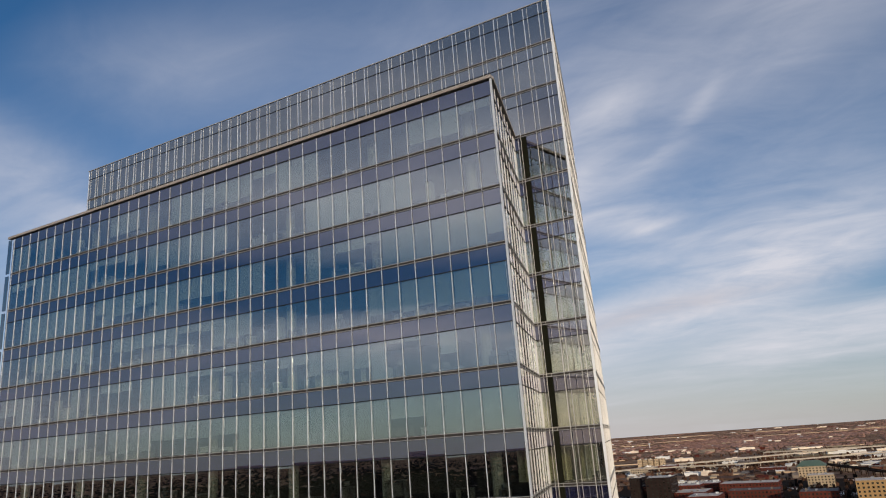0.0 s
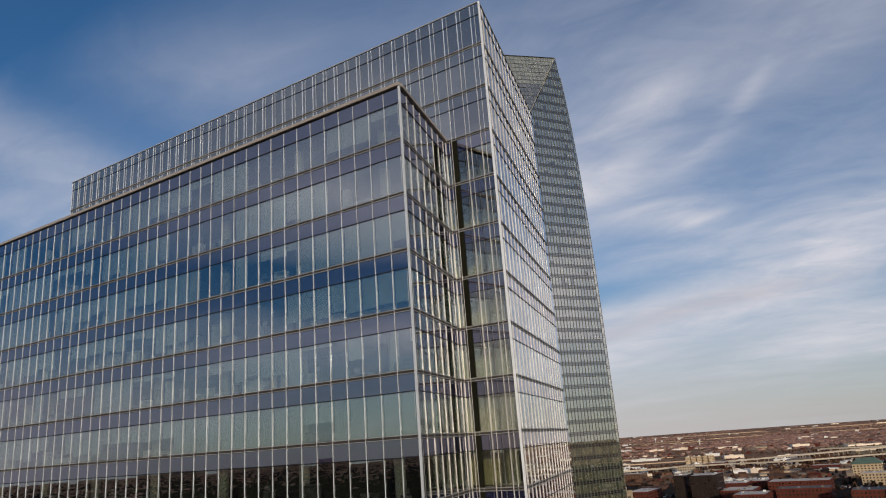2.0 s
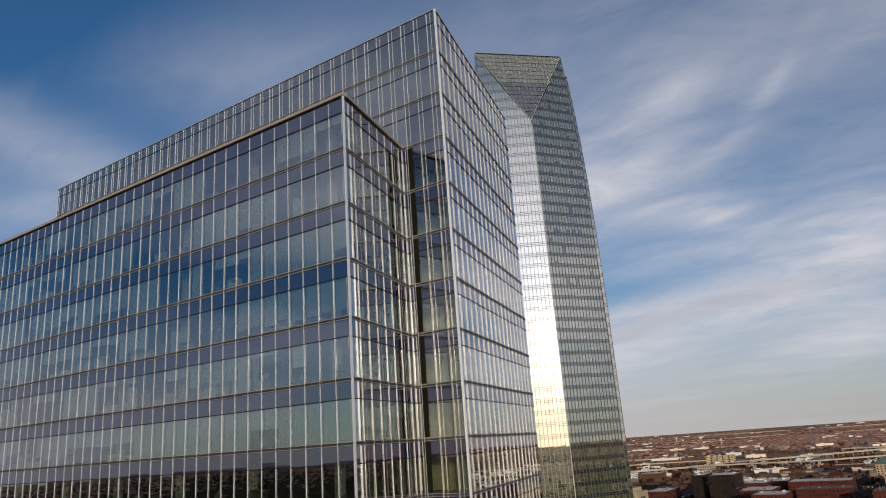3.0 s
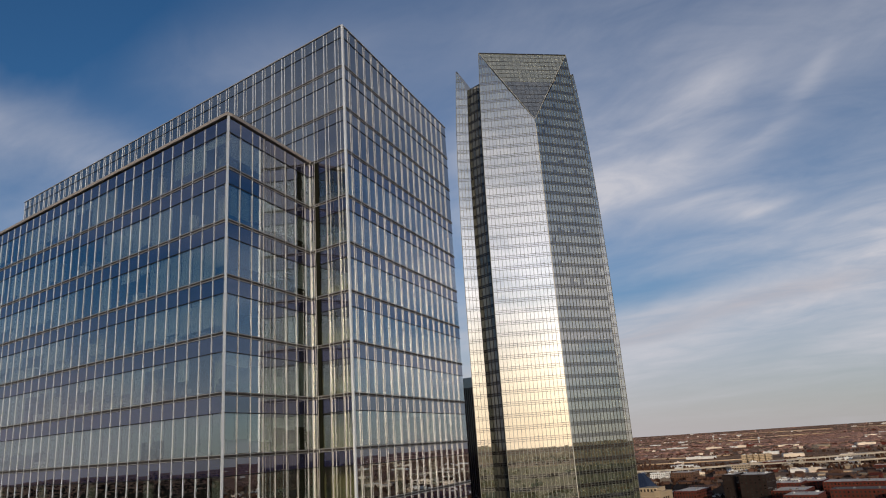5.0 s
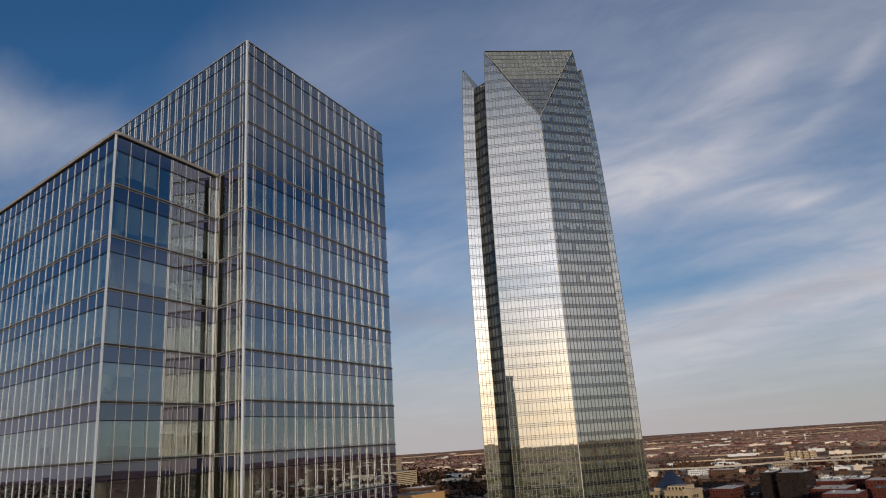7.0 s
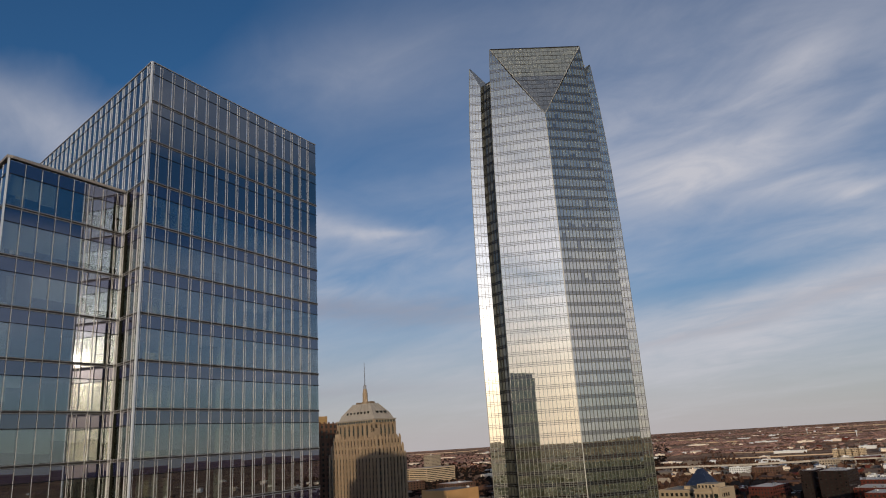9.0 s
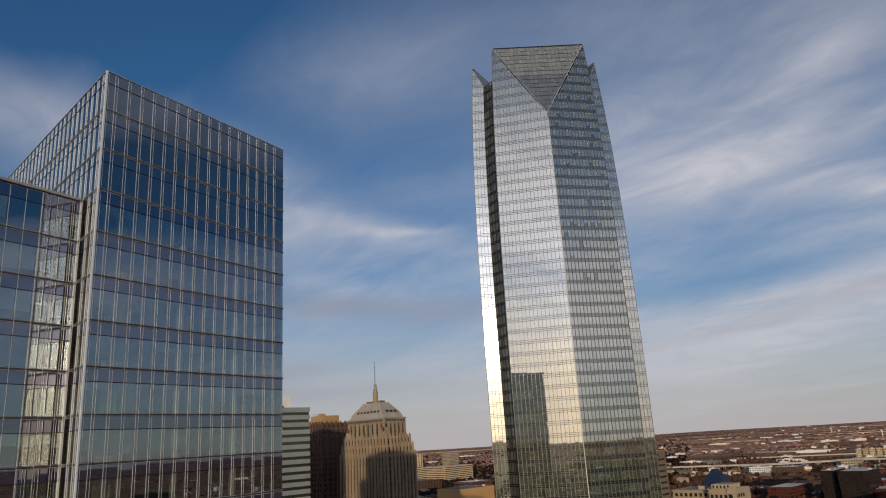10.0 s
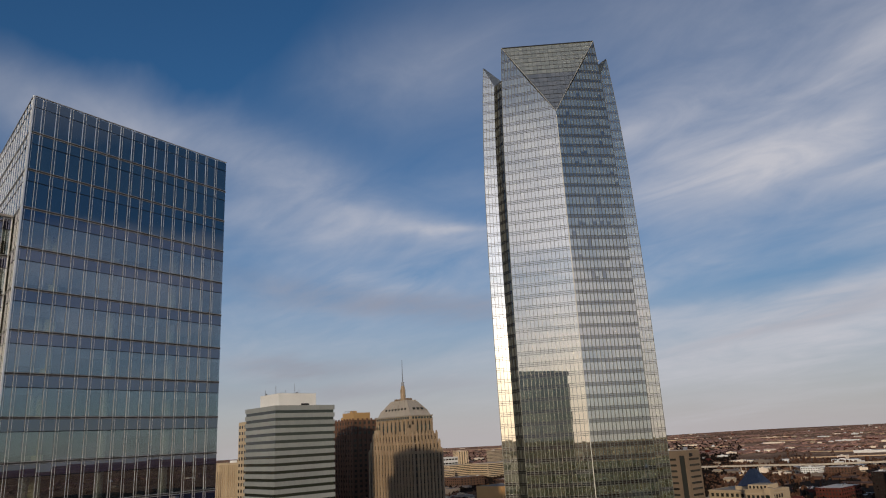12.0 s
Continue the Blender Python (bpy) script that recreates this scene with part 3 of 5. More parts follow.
# right-facet mullions, darkened in colour to stand for that side's shade
M_SKY_FIN_SHADED = plain("grey mullion, shaded facet copy", (0.075, 0.08, 0.072), (0.11, 0.115, 0.105), 0.45, 0.3, 0.2, 3.0, 0.0)
M_SKY_LINE = plain("dull floor line", (0.06, 0.062, 0.058), (0.11, 0.112, 0.104), 0.45, 0.3, 0.2, 3.0, 0.0)
M_SKY_DIM = body_glass("unlit open pane", (0.004, 0.005, 0.006), (0.02, 0.022, 0.024), 0.36, 0.02)
M_CROWN = body_glass("green crown glass", (0.19, 0.205, 0.165), (0.25, 0.265, 0.22), 0.34, 0.03)
# lower crown rows: a dark blue reflection is painted into the glass body
M_CROWN_LOW = body_glass("lower crown glass, sky reflection painted in", (0.10, 0.115, 0.13), (0.135, 0.15, 0.165), 0.22, 0.03)
# notch glass: the recess's darkness is put into its colour and low gloss
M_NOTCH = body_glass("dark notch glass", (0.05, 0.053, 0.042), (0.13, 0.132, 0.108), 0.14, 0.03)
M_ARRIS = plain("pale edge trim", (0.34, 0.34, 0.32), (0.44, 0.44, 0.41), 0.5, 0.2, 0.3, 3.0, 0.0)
# notch bands and mullions, painted near black for the shade in the recess
M_NOTCH_BAND = body_glass("notch band, recess shade painted in", (0.008, 0.008, 0.008), (0.02, 0.02, 0.018), 0.08, 0.03)
M_NOTCH_FIN = plain("notch mullion, recess shade painted in", (0.010, 0.010, 0.010), (0.022, 0.022, 0.02), 0.5, 0.2, 0.2, 3.0, 0.0)


def build_skyscraper():
    cx, cy, rot, d, hw, ap = -119.24, 269.13, 315.98, 22.96, 23.2, 28.52
    TIP, CROWN, NOTCH_TOP, FLOOR = 221.0, 255.6, 243.8, 4.3
    tower = base("faceted_skyscraper", cx, cy, 0, "tall silver glass skyscraper with faceted sides and notched corners", "skyscraper")
    inv = Matrix.Translation((-cx, -cy, 0))

    def P(name, soup, mat, label="", kind=""):
        ob = part(name, soup, mat, tower, label, kind)
        ob.matrix_parent_inverse = inv
        return ob

    def size(z):
        return 1 - 0.155 * min(max((z - 20) / 235, 0), 1.1) ** 4.67

    def at(turn, out, side, z):
        a = radians(rot + turn)
        s = size(z)
        # the rear corner leans out a little with height
        bearing = (math.degrees(math.atan2(side, out)) + rot + turn) % 360
        s += 0.00025 * (z - 150) * min(max(1.2 - abs(bearing - 243) / 17, 0), 1)
        return Vector((cx + s * (out * math.cos(a) - side * math.sin(a)), cy + s * (out * math.sin(a) + side * math.cos(a)), z))

    rng = random.Random(11)

    def clipped(poly, cut):
        """The part of a (share, height) polygon on the kept side of a * share + b * height <= c."""
        if cut is None:
            return poly
        a, b, c = cut
        kept = []
        for (t0, z0), (t1, z1) in zip(poly, poly[1:] + poly[:1]):
            e0, e1 = c - a * t0 - b * z0, c - a * t1 - b * z1
            if e0 >= 0:
                kept.append((t0, z0))
            if e0 * e1 < 0:
                k = e0 / (e0 - e1)
                kept.append((t0 + (t1 - t0) * k, z0 + (z1 - z0) * k))
        return kept

    def glaze(turn, p, q, z_top, cut, bays, mats, names):
        """A facet from plan point p to q (out, side), glazed up to z_top and trimmed along a slanting cut."""
        notch = mats[0] is M_NOTCH
        vis, band, fin, line, dim, louvre, singles = Soup(), Soup(), Soup(), Soup(), Soup(), Soup(), []

        def pt(t, zz):
            return at(turn, p[0] + (q[0] - p[0]) * t, p[1] + (q[1] - p[1]) * t, zz)

        z = 0.0
        while z < z_top:
            for lo, hi, rest in ((z, z + 2.95, vis), (z + 2.95, z + FLOOR, band)):
                hi = min(hi, z_top)
                if hi <= lo:
                    continue
                for i in range(bays):
                    a, b = i / bays, (i + 1) / bays
                    poly = clipped([(a, lo), (b, lo), (b, hi), (a, hi)], cut)
                    if len(poly) < 3 or max(t for t, _ in poly) - min(t for t, _ in poly) < 1e-4:
                        continue
                    nrm = (pt(b, lo) - pt(a, lo)).cross(pt(a, hi) - pt(a, lo)).normalized()
                    w, v = rng.gauss(0, 0.00035), rng.gauss(0, 0.00035)
                    if lo > 95:
                        w, v = 2.2 * w, 2.2 * v
                    soup = rest
                    if bays == 16 and p[1] == 0 and rest is vis and 150 < lo < 236 and rng.random() < 0.02 + 0.40 * max(0.0, noise.noise(Vector((i / 3.0, lo / 5.0, 4.4)))):
                        soup = dim
                    if bays == 16 and 128.5 < lo < 129.5 and rest is vis and p[1] == 0:
                        soup = louvre
                    if turn == 0 and 90 < lo < 128 and bays == 16:
                        soup = Soup()
                        singles.append((soup, mats[0] if lo == z else mats[1], lo == z))
                    if soup is dim:
                        # a blind covers the upper part of the open pane
                        zb = lo + (hi - lo) * rng.choice((0.35, 0.5, 0.6, 1.0))
                        upper = clipped([(a, zb), (b, zb), (b, hi), (a, hi)], cut)
                        poly = clipped([(a, lo), (b, lo), (b, zb), (a, zb)], cut)
                        if zb < hi and len(upper) > 2:
                            rest.face(*(pt(t, zz) for t, zz in upper))
                        if len(poly) < 3:
                            continue
                    soup.face(*(pt(t, zz) + nrm * (w * (1 - 2 * (t - a) / (b - a)) + v * (1 - 2 * (zz - lo) / (hi - lo))) for t, zz in poly))
            top = min(z + FLOOR, z_top)
            for i in range(bays + 1):
                t = i / bays
                end = top if cut is None else min(top, (cut[2] - cut[0] * t) / cut[1])
                if end - z > 0.3:
                    tg = (pt(1, z) - pt(0, z)).normalized()
                    nr = tg.cross(Vector((0, 0, 1)))
                    fin.bar(pt(t, z) + nr * 0.06, pt(t, end) + nr * 0.06, tg, nr, 0.30 if notch else 0.22 if p[1] == 0 else 0.15, 0.14)
            for zz in (z + 2.95, z + 3.62, z + FLOOR):
                f0, f1 = 0.0, 1.0
                if cut is not None:
                    edge = (cut[2] - cut[1] * zz) / cut[0]
                    f0, f1 = (0.0, min(1.0, edge)) if cut[0] > 0 else (max(0.0, edge), 1.0)
                if zz < z_top and f1 - f0 > 0.02:
                    tg = (pt(f1, zz) - pt(f0, zz)).normalized()
                    nr = tg.cross(Vector((0, 0, 1)))
                    line.bar(pt(f0, zz) + nr * 0.03, pt(f1, zz) + nr * 0.03, (0, 0, 1), nr, 0.13, 0.06)
            z += FLOOR
        for one, mat, tall in singles:
            P("window_pane" if tall else "band_pane", one, mat)
        P(names[0], vis, mats[0], kind="stuff")
        P(names[1], band, mats[1], kind="stuff")
        for nm, sp, mt in (("open_pane", dim, M_SKY_DIM), ("louvre_pane", louvre, M_SKY_PALE)):
            if sp.f:
                P(nm, sp, mt, kind="stuff")
        P("mullion_grid", fin, M_NOTCH_FIN if notch else M_SKY_FIN_SHADED if p[1] == 0 else M_SKY_FIN, kind="stuff")
        P("floor_line", line, M_SKY_LINE, kind="stuff")

    for turn in (0, -120, 120):
        PEAK = CROWN if turn == 0 else 253.2
        L, A, R = (d, -hw), (ap, 0), (d, hw)
        QL, QR = (d - 5.06, -hw + 2.408), (d - 5.06, hw - 2.408)
        rise, slip = 1 / (PEAK - TIP), 1 / (PEAK - NOTCH_TOP)
        cut_l, cut_r = (1, rise, 1 + TIP * rise), (-1, rise, TIP * rise)
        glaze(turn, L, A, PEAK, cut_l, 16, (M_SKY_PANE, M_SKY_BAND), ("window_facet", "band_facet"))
        glaze(turn, A, R, PEAK, cut_r, 16, (M_SKY_PANE, M_SKY_BAND_SHADED), ("window_facet", "band_facet"))
        # returns into the notches, their tops sloping down inwards
        drop, drop2 = (-1, slip, NOTCH_TOP * slip), (1, slip, 1 + NOTCH_TOP * slip)
        glaze(turn, QL, L, PEAK, drop, 4, (M_SKY_PANE, M_SKY_BAND), ("window_return", "band_return"))
        glaze(turn, R, QR, PEAK, drop2, 4, (M_SKY_PANE, M_SKY_BAND), ("window_return", "band_return"))
        # notch wall to the next wing
        a = radians(120)
        o, s = QL
        nq = (o * math.cos(a) - s * math.sin(a), o * math.sin(a) + s * math.cos(a))
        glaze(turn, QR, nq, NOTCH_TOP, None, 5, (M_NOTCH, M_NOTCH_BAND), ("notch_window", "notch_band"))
        # tilted triangle of the crown
        tip, pl, pr = at(turn, *A, TIP), at(turn, *L, PEAK), at(turn, *R, PEAK)
        rows, cols = 16, 22
        crown_hi, crown_lo, grid = Soup(), Soup(), Soup()
        nrm = (pr - tip).cross(pl - tip).normalized()
        top_mid = (pl + pr) / 2
        up = (top_mid - tip).normalized()
        acr = (pr - pl).normalized()
        for r in range(rows):
            r0, r1 = r / rows, (r + 1) / rows
            crown = crown_hi if r > 8 else crown_lo
            for c in range(cols):
                c0, c1 = c / cols, (c + 1) / cols
                # columns stay parallel: clip the row to the triangle
                lo0, hi0 = 0.5 - r0 / 2, 0.5 + r0 / 2
                lo1, hi1 = 0.5 - r1 / 2, 0.5 + r1 / 2
                a0, b0 = max(c0, lo0), min(c1, hi0)
                a1, b1 = max(c0, lo1), min(c1, hi1)
                if b1 - a1 < 1e-4:
                    continue
                w = (pr - pl).length
                pos = lambda cc, rr: tip + up * ((top_mid - tip).length * rr) + acr * ((cc - 0.5) * w)
                pts = [pos(a1, r1), pos(b1, r1)]
                if b0 - a0 > 1e-4:
                    crown.face(pos(a0, r0), pos(b0, r0), pts[1], pts[0])
                else:
                    m = lo0 if c1 <= 0.5 else hi0
                    mid = pos(min(max(m, c0), c1), r0 if c0 <= m <= c1 else max(r0, abs((c1 if c1 <= 0.5 else c0) - 0.5) * 2))
                    crown.face(mid, pts[1], pts[0])
            A0 = pos(0.5 - r1 / 2, r1)
            B0 = pos(0.5 + r1 / 2, r1)
            grid.bar(A0 + nrm * 0.05, B0 + nrm * 0.05, up, nrm, 0.2 if r % 2 else 0.08, 0.06)
        for c in range(1, cols):
            cc = c / cols
            rr = abs(cc - 0.5) * 2
            grid.bar(pos(cc, rr) + nrm * 0.05, pos(cc, 1.0) + nrm * 0.05, acr, nrm, 0.07, 0.06)
        P("crown_glass", crown_hi, M_CROWN, "greenish tilted triangular crown glazing")
        P("lower_crown_glass", crown_lo, M_CROWN_LOW, "lower crown glazing with a dark sky reflection in its colour")
        P("crown_grid", grid, M_DARK)
        edge = Soup()
        edge.bar(tip + nrm * 0.1, pl + nrm * 0.1, up, nrm, 0.34, 0.4)
        edge.bar(tip + nrm * 0.1, pr + nrm * 0.1, up, nrm, 0.34, 0.4)
        P("crown_edge", edge, M_ARRIS)
        # pale trim on the folded corner
        fold = Soup()
        out = (tip - at(turn, 0, 0, TIP)).normalized()
        side = Vector((-out.y, out.x, 0))
        for k in range(int(TIP / FLOOR)):
            fold.bar(at(turn, *A, k * FLOOR) + out * 0.08, at(turn, *A, min(TIP, (k + 1) * FLOOR)) + out * 0.08, side, out, 0.3, 0.2)
        P("corner_trim", fold, M_ARRIS)
        rim = Soup()
        rim.bar(pl, pr, up, nrm, 0.4, 0.5)
        P("crown_rim", rim, M_DARK)
        backing = Soup()
        bl, br = at(turn, d - 1.2, -hw + 0.6, NOTCH_TOP - 1), at(turn, d - 1.2, hw - 0.6, NOTCH_TOP - 1)
        backing.face(bl, pl - nrm * 0.6, pr - nrm * 0.6, br)
        P("crown_back", backing, M_NOTCH)
    # window-cleaning crane at the top corner
    c = at(0, d - 2.6, hw - 1.0, 240)
    crane = Soup()
    crane.box(c.x - 0.3, c.y - 0.3, 236, c.x + 0.3, c.y + 0.3, 245)
    crane.box(c.x - 0.8, c.y - 0.6, 244, c.x + 0.8, c.y + 0.6, 245.6)
    crane.bar((c.x, c.y, 245.5), (c.x + 1.4, c.y + 0.6, 246.8), (0, 0, 1), (0.4, -0.9, 0), 0.5, 0.4)
    P("cleaning_crane", crane, M_LOUVRE, "small pale window-cleaning crane")
    roof = Soup()
    ring = []
    for turn in (-120, 0, 120):
        for o, s in ((d - 5, -hw + 2.4), (d - 0.2, -hw + 0.5), (d - 0.2, hw - 0.5), (d - 5, hw - 2.4)):
            p = at(turn, o, s, NOTCH_TOP)
            ring.append((p.x, p.y))
    roof.prism(ring, NOTCH_TOP - 2, NOTCH_TOP - 0.6)
    P("roof", roof, M_ROOF)


build_skyscraper()


# ---- the city round about ----
M_WHITE_PANEL = plain("pale precast panel", (0.22, 0.24, 0.24), (0.32, 0.345, 0.34), 0.75, 0, 0.08, 1.2, 0.15, (1, 1, 0.15))
M_PENT = plain("painted penthouse", (0.64, 0.65, 0.64), (0.76, 0.77, 0.755), 0.8, 0, 0.1, 1.5, 0.1)
M_WINDOW = body_glass("dark office window", (0.015, 0.016, 0.015), (0.04, 0.042, 0.038), 0.05, 0.10)
M_RIBBON = body_glass("greenish ribbon window", (0.006, 0.009, 0.007), (0.03, 0.036, 0.028), 0.06, 0.05)
M_BRONZEWIN = plain("dark bronze window strip", (0.02, 0.016, 0.012), (0.055, 0.044, 0.032), 0.5, 0.1, 0.15, 0.9, 0.0)
M_BROWN = plain("dark brown brick", (0.085, 0.046, 0.03), (0.15, 0.08, 0.052), 0.85, 0, 0.06, 1.5, 0.2)
M_LIMESTONE = plain("buff limestone", (0.265, 0.20, 0.135), (0.385, 0.30, 0.21), 0.85, 0, 0.05, 1.0, 0.25, (1, 1, 0.35))
M_SPANSTONE = plain("brown spandrel stone", (0.09, 0.062, 0.04), (0.14, 0.10, 0.065), 0.85, 0, 0.1, 1.5, 0.1)
M_GREENGLASS = body_glass("green-tinted window", (0.015, 0.022, 0.016), (0.035, 0.045, 0.034), 0.10, 0.08)
M_LEAD = plain("weathered roof cladding", (0.30, 0.27, 0.23), (0.42, 0.38, 0.32), 0.6, 0.1, 0.1, 1.2, 0.1, (1, 1, 0.3))
M_BEIGE = plain("beige stucco", (0.36, 0.285, 0.19), (0.47, 0.38, 0.265), 0.85, 0, 0.07, 1.2, 0.15)
M_TAN = plain("tan concrete", (0.34, 0.28, 0.20), (0.44, 0.36, 0.27), 0.85, 0, 0.06, 1.2, 0.15)
M_UMBER = plain("umber precast concrete", (0.16, 0.12, 0.085), (0.23, 0.175, 0.125), 0.85, 0, 0.06, 1.2, 0.15)
M_BLACKBRICK = plain("near-black brick", (0.01488, 0.0075, 0.006), (0.02604, 0.0132, 0.0102), 0.85, 0, 0.06, 1.5, 0.2)
M_REDBRICK = plain("red brick", (0.07, 0.01472, 0.0088), (0.12, 0.0276, 0.01672), 0.85, 0, 0.08, 1.4, 0.2)
M_BLUEROOF = plain("dark blue metal roof", (0.022, 0.035, 0.075), (0.04, 0.06, 0.11), 0.4, 0.3, 0.1, 2.0, 0.05)
M_GREENROOF = plain("green copper roof", (0.12, 0.19, 0.14), (0.18, 0.27, 0.20), 0.6, 0.1, 0.1, 2.0, 0.05)
M_FLAT = plain("pale flat roof", (0.72, 0.62, 0.50), (0.92, 0.82, 0.68), 0.9, 0, 0.03, 0.6, 0.1)
M_GREYROOF = plain("grey flat roof", (0.14, 0.115, 0.095), (0.26, 0.22, 0.185), 0.9, 0, 0.03, 0.6, 0.1)
M_CREAM = plain("cream concrete", (0.50, 0.385, 0.25), (0.62, 0.49, 0.335), 0.85, 0, 0.03, 0.8, 0.1)
M_CONCRETE = plain("road concrete", (0.36, 0.32, 0.27), (0.50, 0.45, 0.38), 0.85, 0, 0.03, 0.8, 0.1)
M_ASPHALT = plain("asphalt", (0.024, 0.0136, 0.00806), (0.04125, 0.02516, 0.0155), 0.95, 0, 0.02, 0.5, 0.1, spec=0.05)
M_DARKTOWER = body_glass("blue-black tower glass", (0.012, 0.018, 0.028), (0.022, 0.03, 0.042), 0.18, 0.06)
M_GOLD = plain("ochre penthouse brick", (0.36, 0.23, 0.10), (0.46, 0.30, 0.14), 0.8, 0, 0.1, 1.5, 0.1)
M_OCHRE = plain("ochre stucco", (0.44, 0.25, 0.10), (0.56, 0.34, 0.15), 0.85, 0, 0.05, 1.0, 0.1)
M_MAST = plain("galvanised mast", (0.25, 0.26, 0.28), (0.38, 0.39, 0.41), 0.5, 0.6, 0.2, 2.0, 0.0)
M_FIELD = plain("dry winter grass", (0.42, 0.29, 0.14), (0.58, 0.42, 0.22), 0.95, 0, 0.008, 0.1, 0.1)
# backlit ground's darkness is put into this colour
M_UNSEEN_GROUND = plain("unseen ground darkened for reflections", (0.0186, 0.01674, 0.0124), (0.03844, 0.03472, 0.02604), 0.95, 0, 0.01, 0.08, 0.1, spec=0.05)
M_STUBBLE = plain("pale stubble", (0.46, 0.33, 0.21), (0.68, 0.51, 0.34), 0.95, 0, 0.008, 0.1, 0.1)
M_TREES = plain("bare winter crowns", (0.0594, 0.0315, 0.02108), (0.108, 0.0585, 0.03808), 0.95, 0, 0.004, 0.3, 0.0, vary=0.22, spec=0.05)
# the shade inside bare crowns is put into this near-black colour
M_DARKTREES = plain("bare crowns with self-shade painted in", (0.00868, 0.00651, 0.0054), (0.01984, 0.01488, 0.012), 0.95, 0, 0.004, 0.3, 0.0, vary=0.3, spec=0.05)
# distance haze is painted into these crowns as a paler mauve
M_HAZED_TREES = plain("bare winter crowns paled by haze", (0.27, 0.1568, 0.1248), (0.4212, 0.2646, 0.2112), 0.95, 0, 0.004, 0.3, 0.0, vary=0.18, spec=0.05)


def thing(name, x, y, label, category, group=""):
    """A thing's base at ground level, and a maker of its parts in world metres."""
    ob = base(name, x, y, 0, label, category, group)
    inv = Matrix.Translation((-x, -y, 0))

    def add(pname, soup, mat, plabel="", kind="", under=None):
        o = part(pname, soup, mat, under or ob, plabel, kind)
        if under is None:
            o.matrix_parent_inverse = inv
        return o

    return add


def rect(x0, y0, x1, y1):
    return [(x0, y0), (x1, y0), (x1, y1), (x0, y1)]


def solid(ring, z0, z1):
    s = Soup()
    s.prism(ring, z0, z1)
    return s


def window_grid(x0, y0, x1, y1, z0, z1, floors, nx, ny, wide=0.5, tall=0.5, proud=0.06):
    """Window leaves on the two faces towards -y and +x."""
    s = Soup()
    fh = (z1 - z0) / floors
    for f in range(floors):
        za = z0 + fh * (f + 0.5 - tall / 2)
        zb = za + fh * tall
        for i in range(nx):
            c = x0 + (x1 - x0) * (i + 0.5) / nx
            h = (x1 - x0) / nx * wide / 2
            s.box(c - h, y0 - proud, za, c + h, y0 + 0.3, zb)
        for i in range(ny):
            c = y0 + (y1 - y0) * (i + 0.5) / ny
            h = (y1 - y0) / ny * wide / 2
            s.box(x1 - 0.3, c - h, za, x1 + proud, c + h, zb)
    return s


def banded_tower():
    """White office block with ribbon windows and a penthouse."""
    x0, y0, x1, y1 = -328, 225.6, -291, 263
    add = thing("banded_office_tower", -310, 244, "pale precast office tower with dark ribbon windows and cream penthouse", "office tower")
    z, top = 117.0, 117.0
    add("core", solid(rect(x0 + 0.5, y0 + 0.5, x1 - 0.5, y1 - 0.5), 0, 116), M_RIBBON)
    fh = 3.95
    z = top
    first = True
    while z > 3:
        h = 2.6 if first else 2.35
        add("spandrel_band", solid(rect(x0, y0, x1, y1), z - h, z), M_WHITE_PANEL)
        z -= h + (fh - 2.35)
        first = False
    pent = add("penthouse", solid(rect(-320, 231, -297.5, 254.5), 117, 124), M_PENT, "cream penthouse")
    add("vent", solid(rect(-297.6, 245, -297.3, 250), 117.3, 118.4), M_DARK, under=pent)
    rng = random.Random(3)
    for k in range(5):
        x, y = -318 + rng.random() * 20, 232 + rng.random() * 21
        s = Soup()
        s.box(x, y, 124, x + 0.16, y + 0.16, 124 + rng.choice((2.0, 3.0, 5.5)))
        add("antenna", s, M_MAST, under=pent)
    for k in range(3):
        x, y = -316 + 7 * k, 232 + 6 * k
        s = Soup()
        s.box(x, y, 124, x + 1.0, y + 0.8, 125.1)
        add("roof_unit", s, M_MAST)


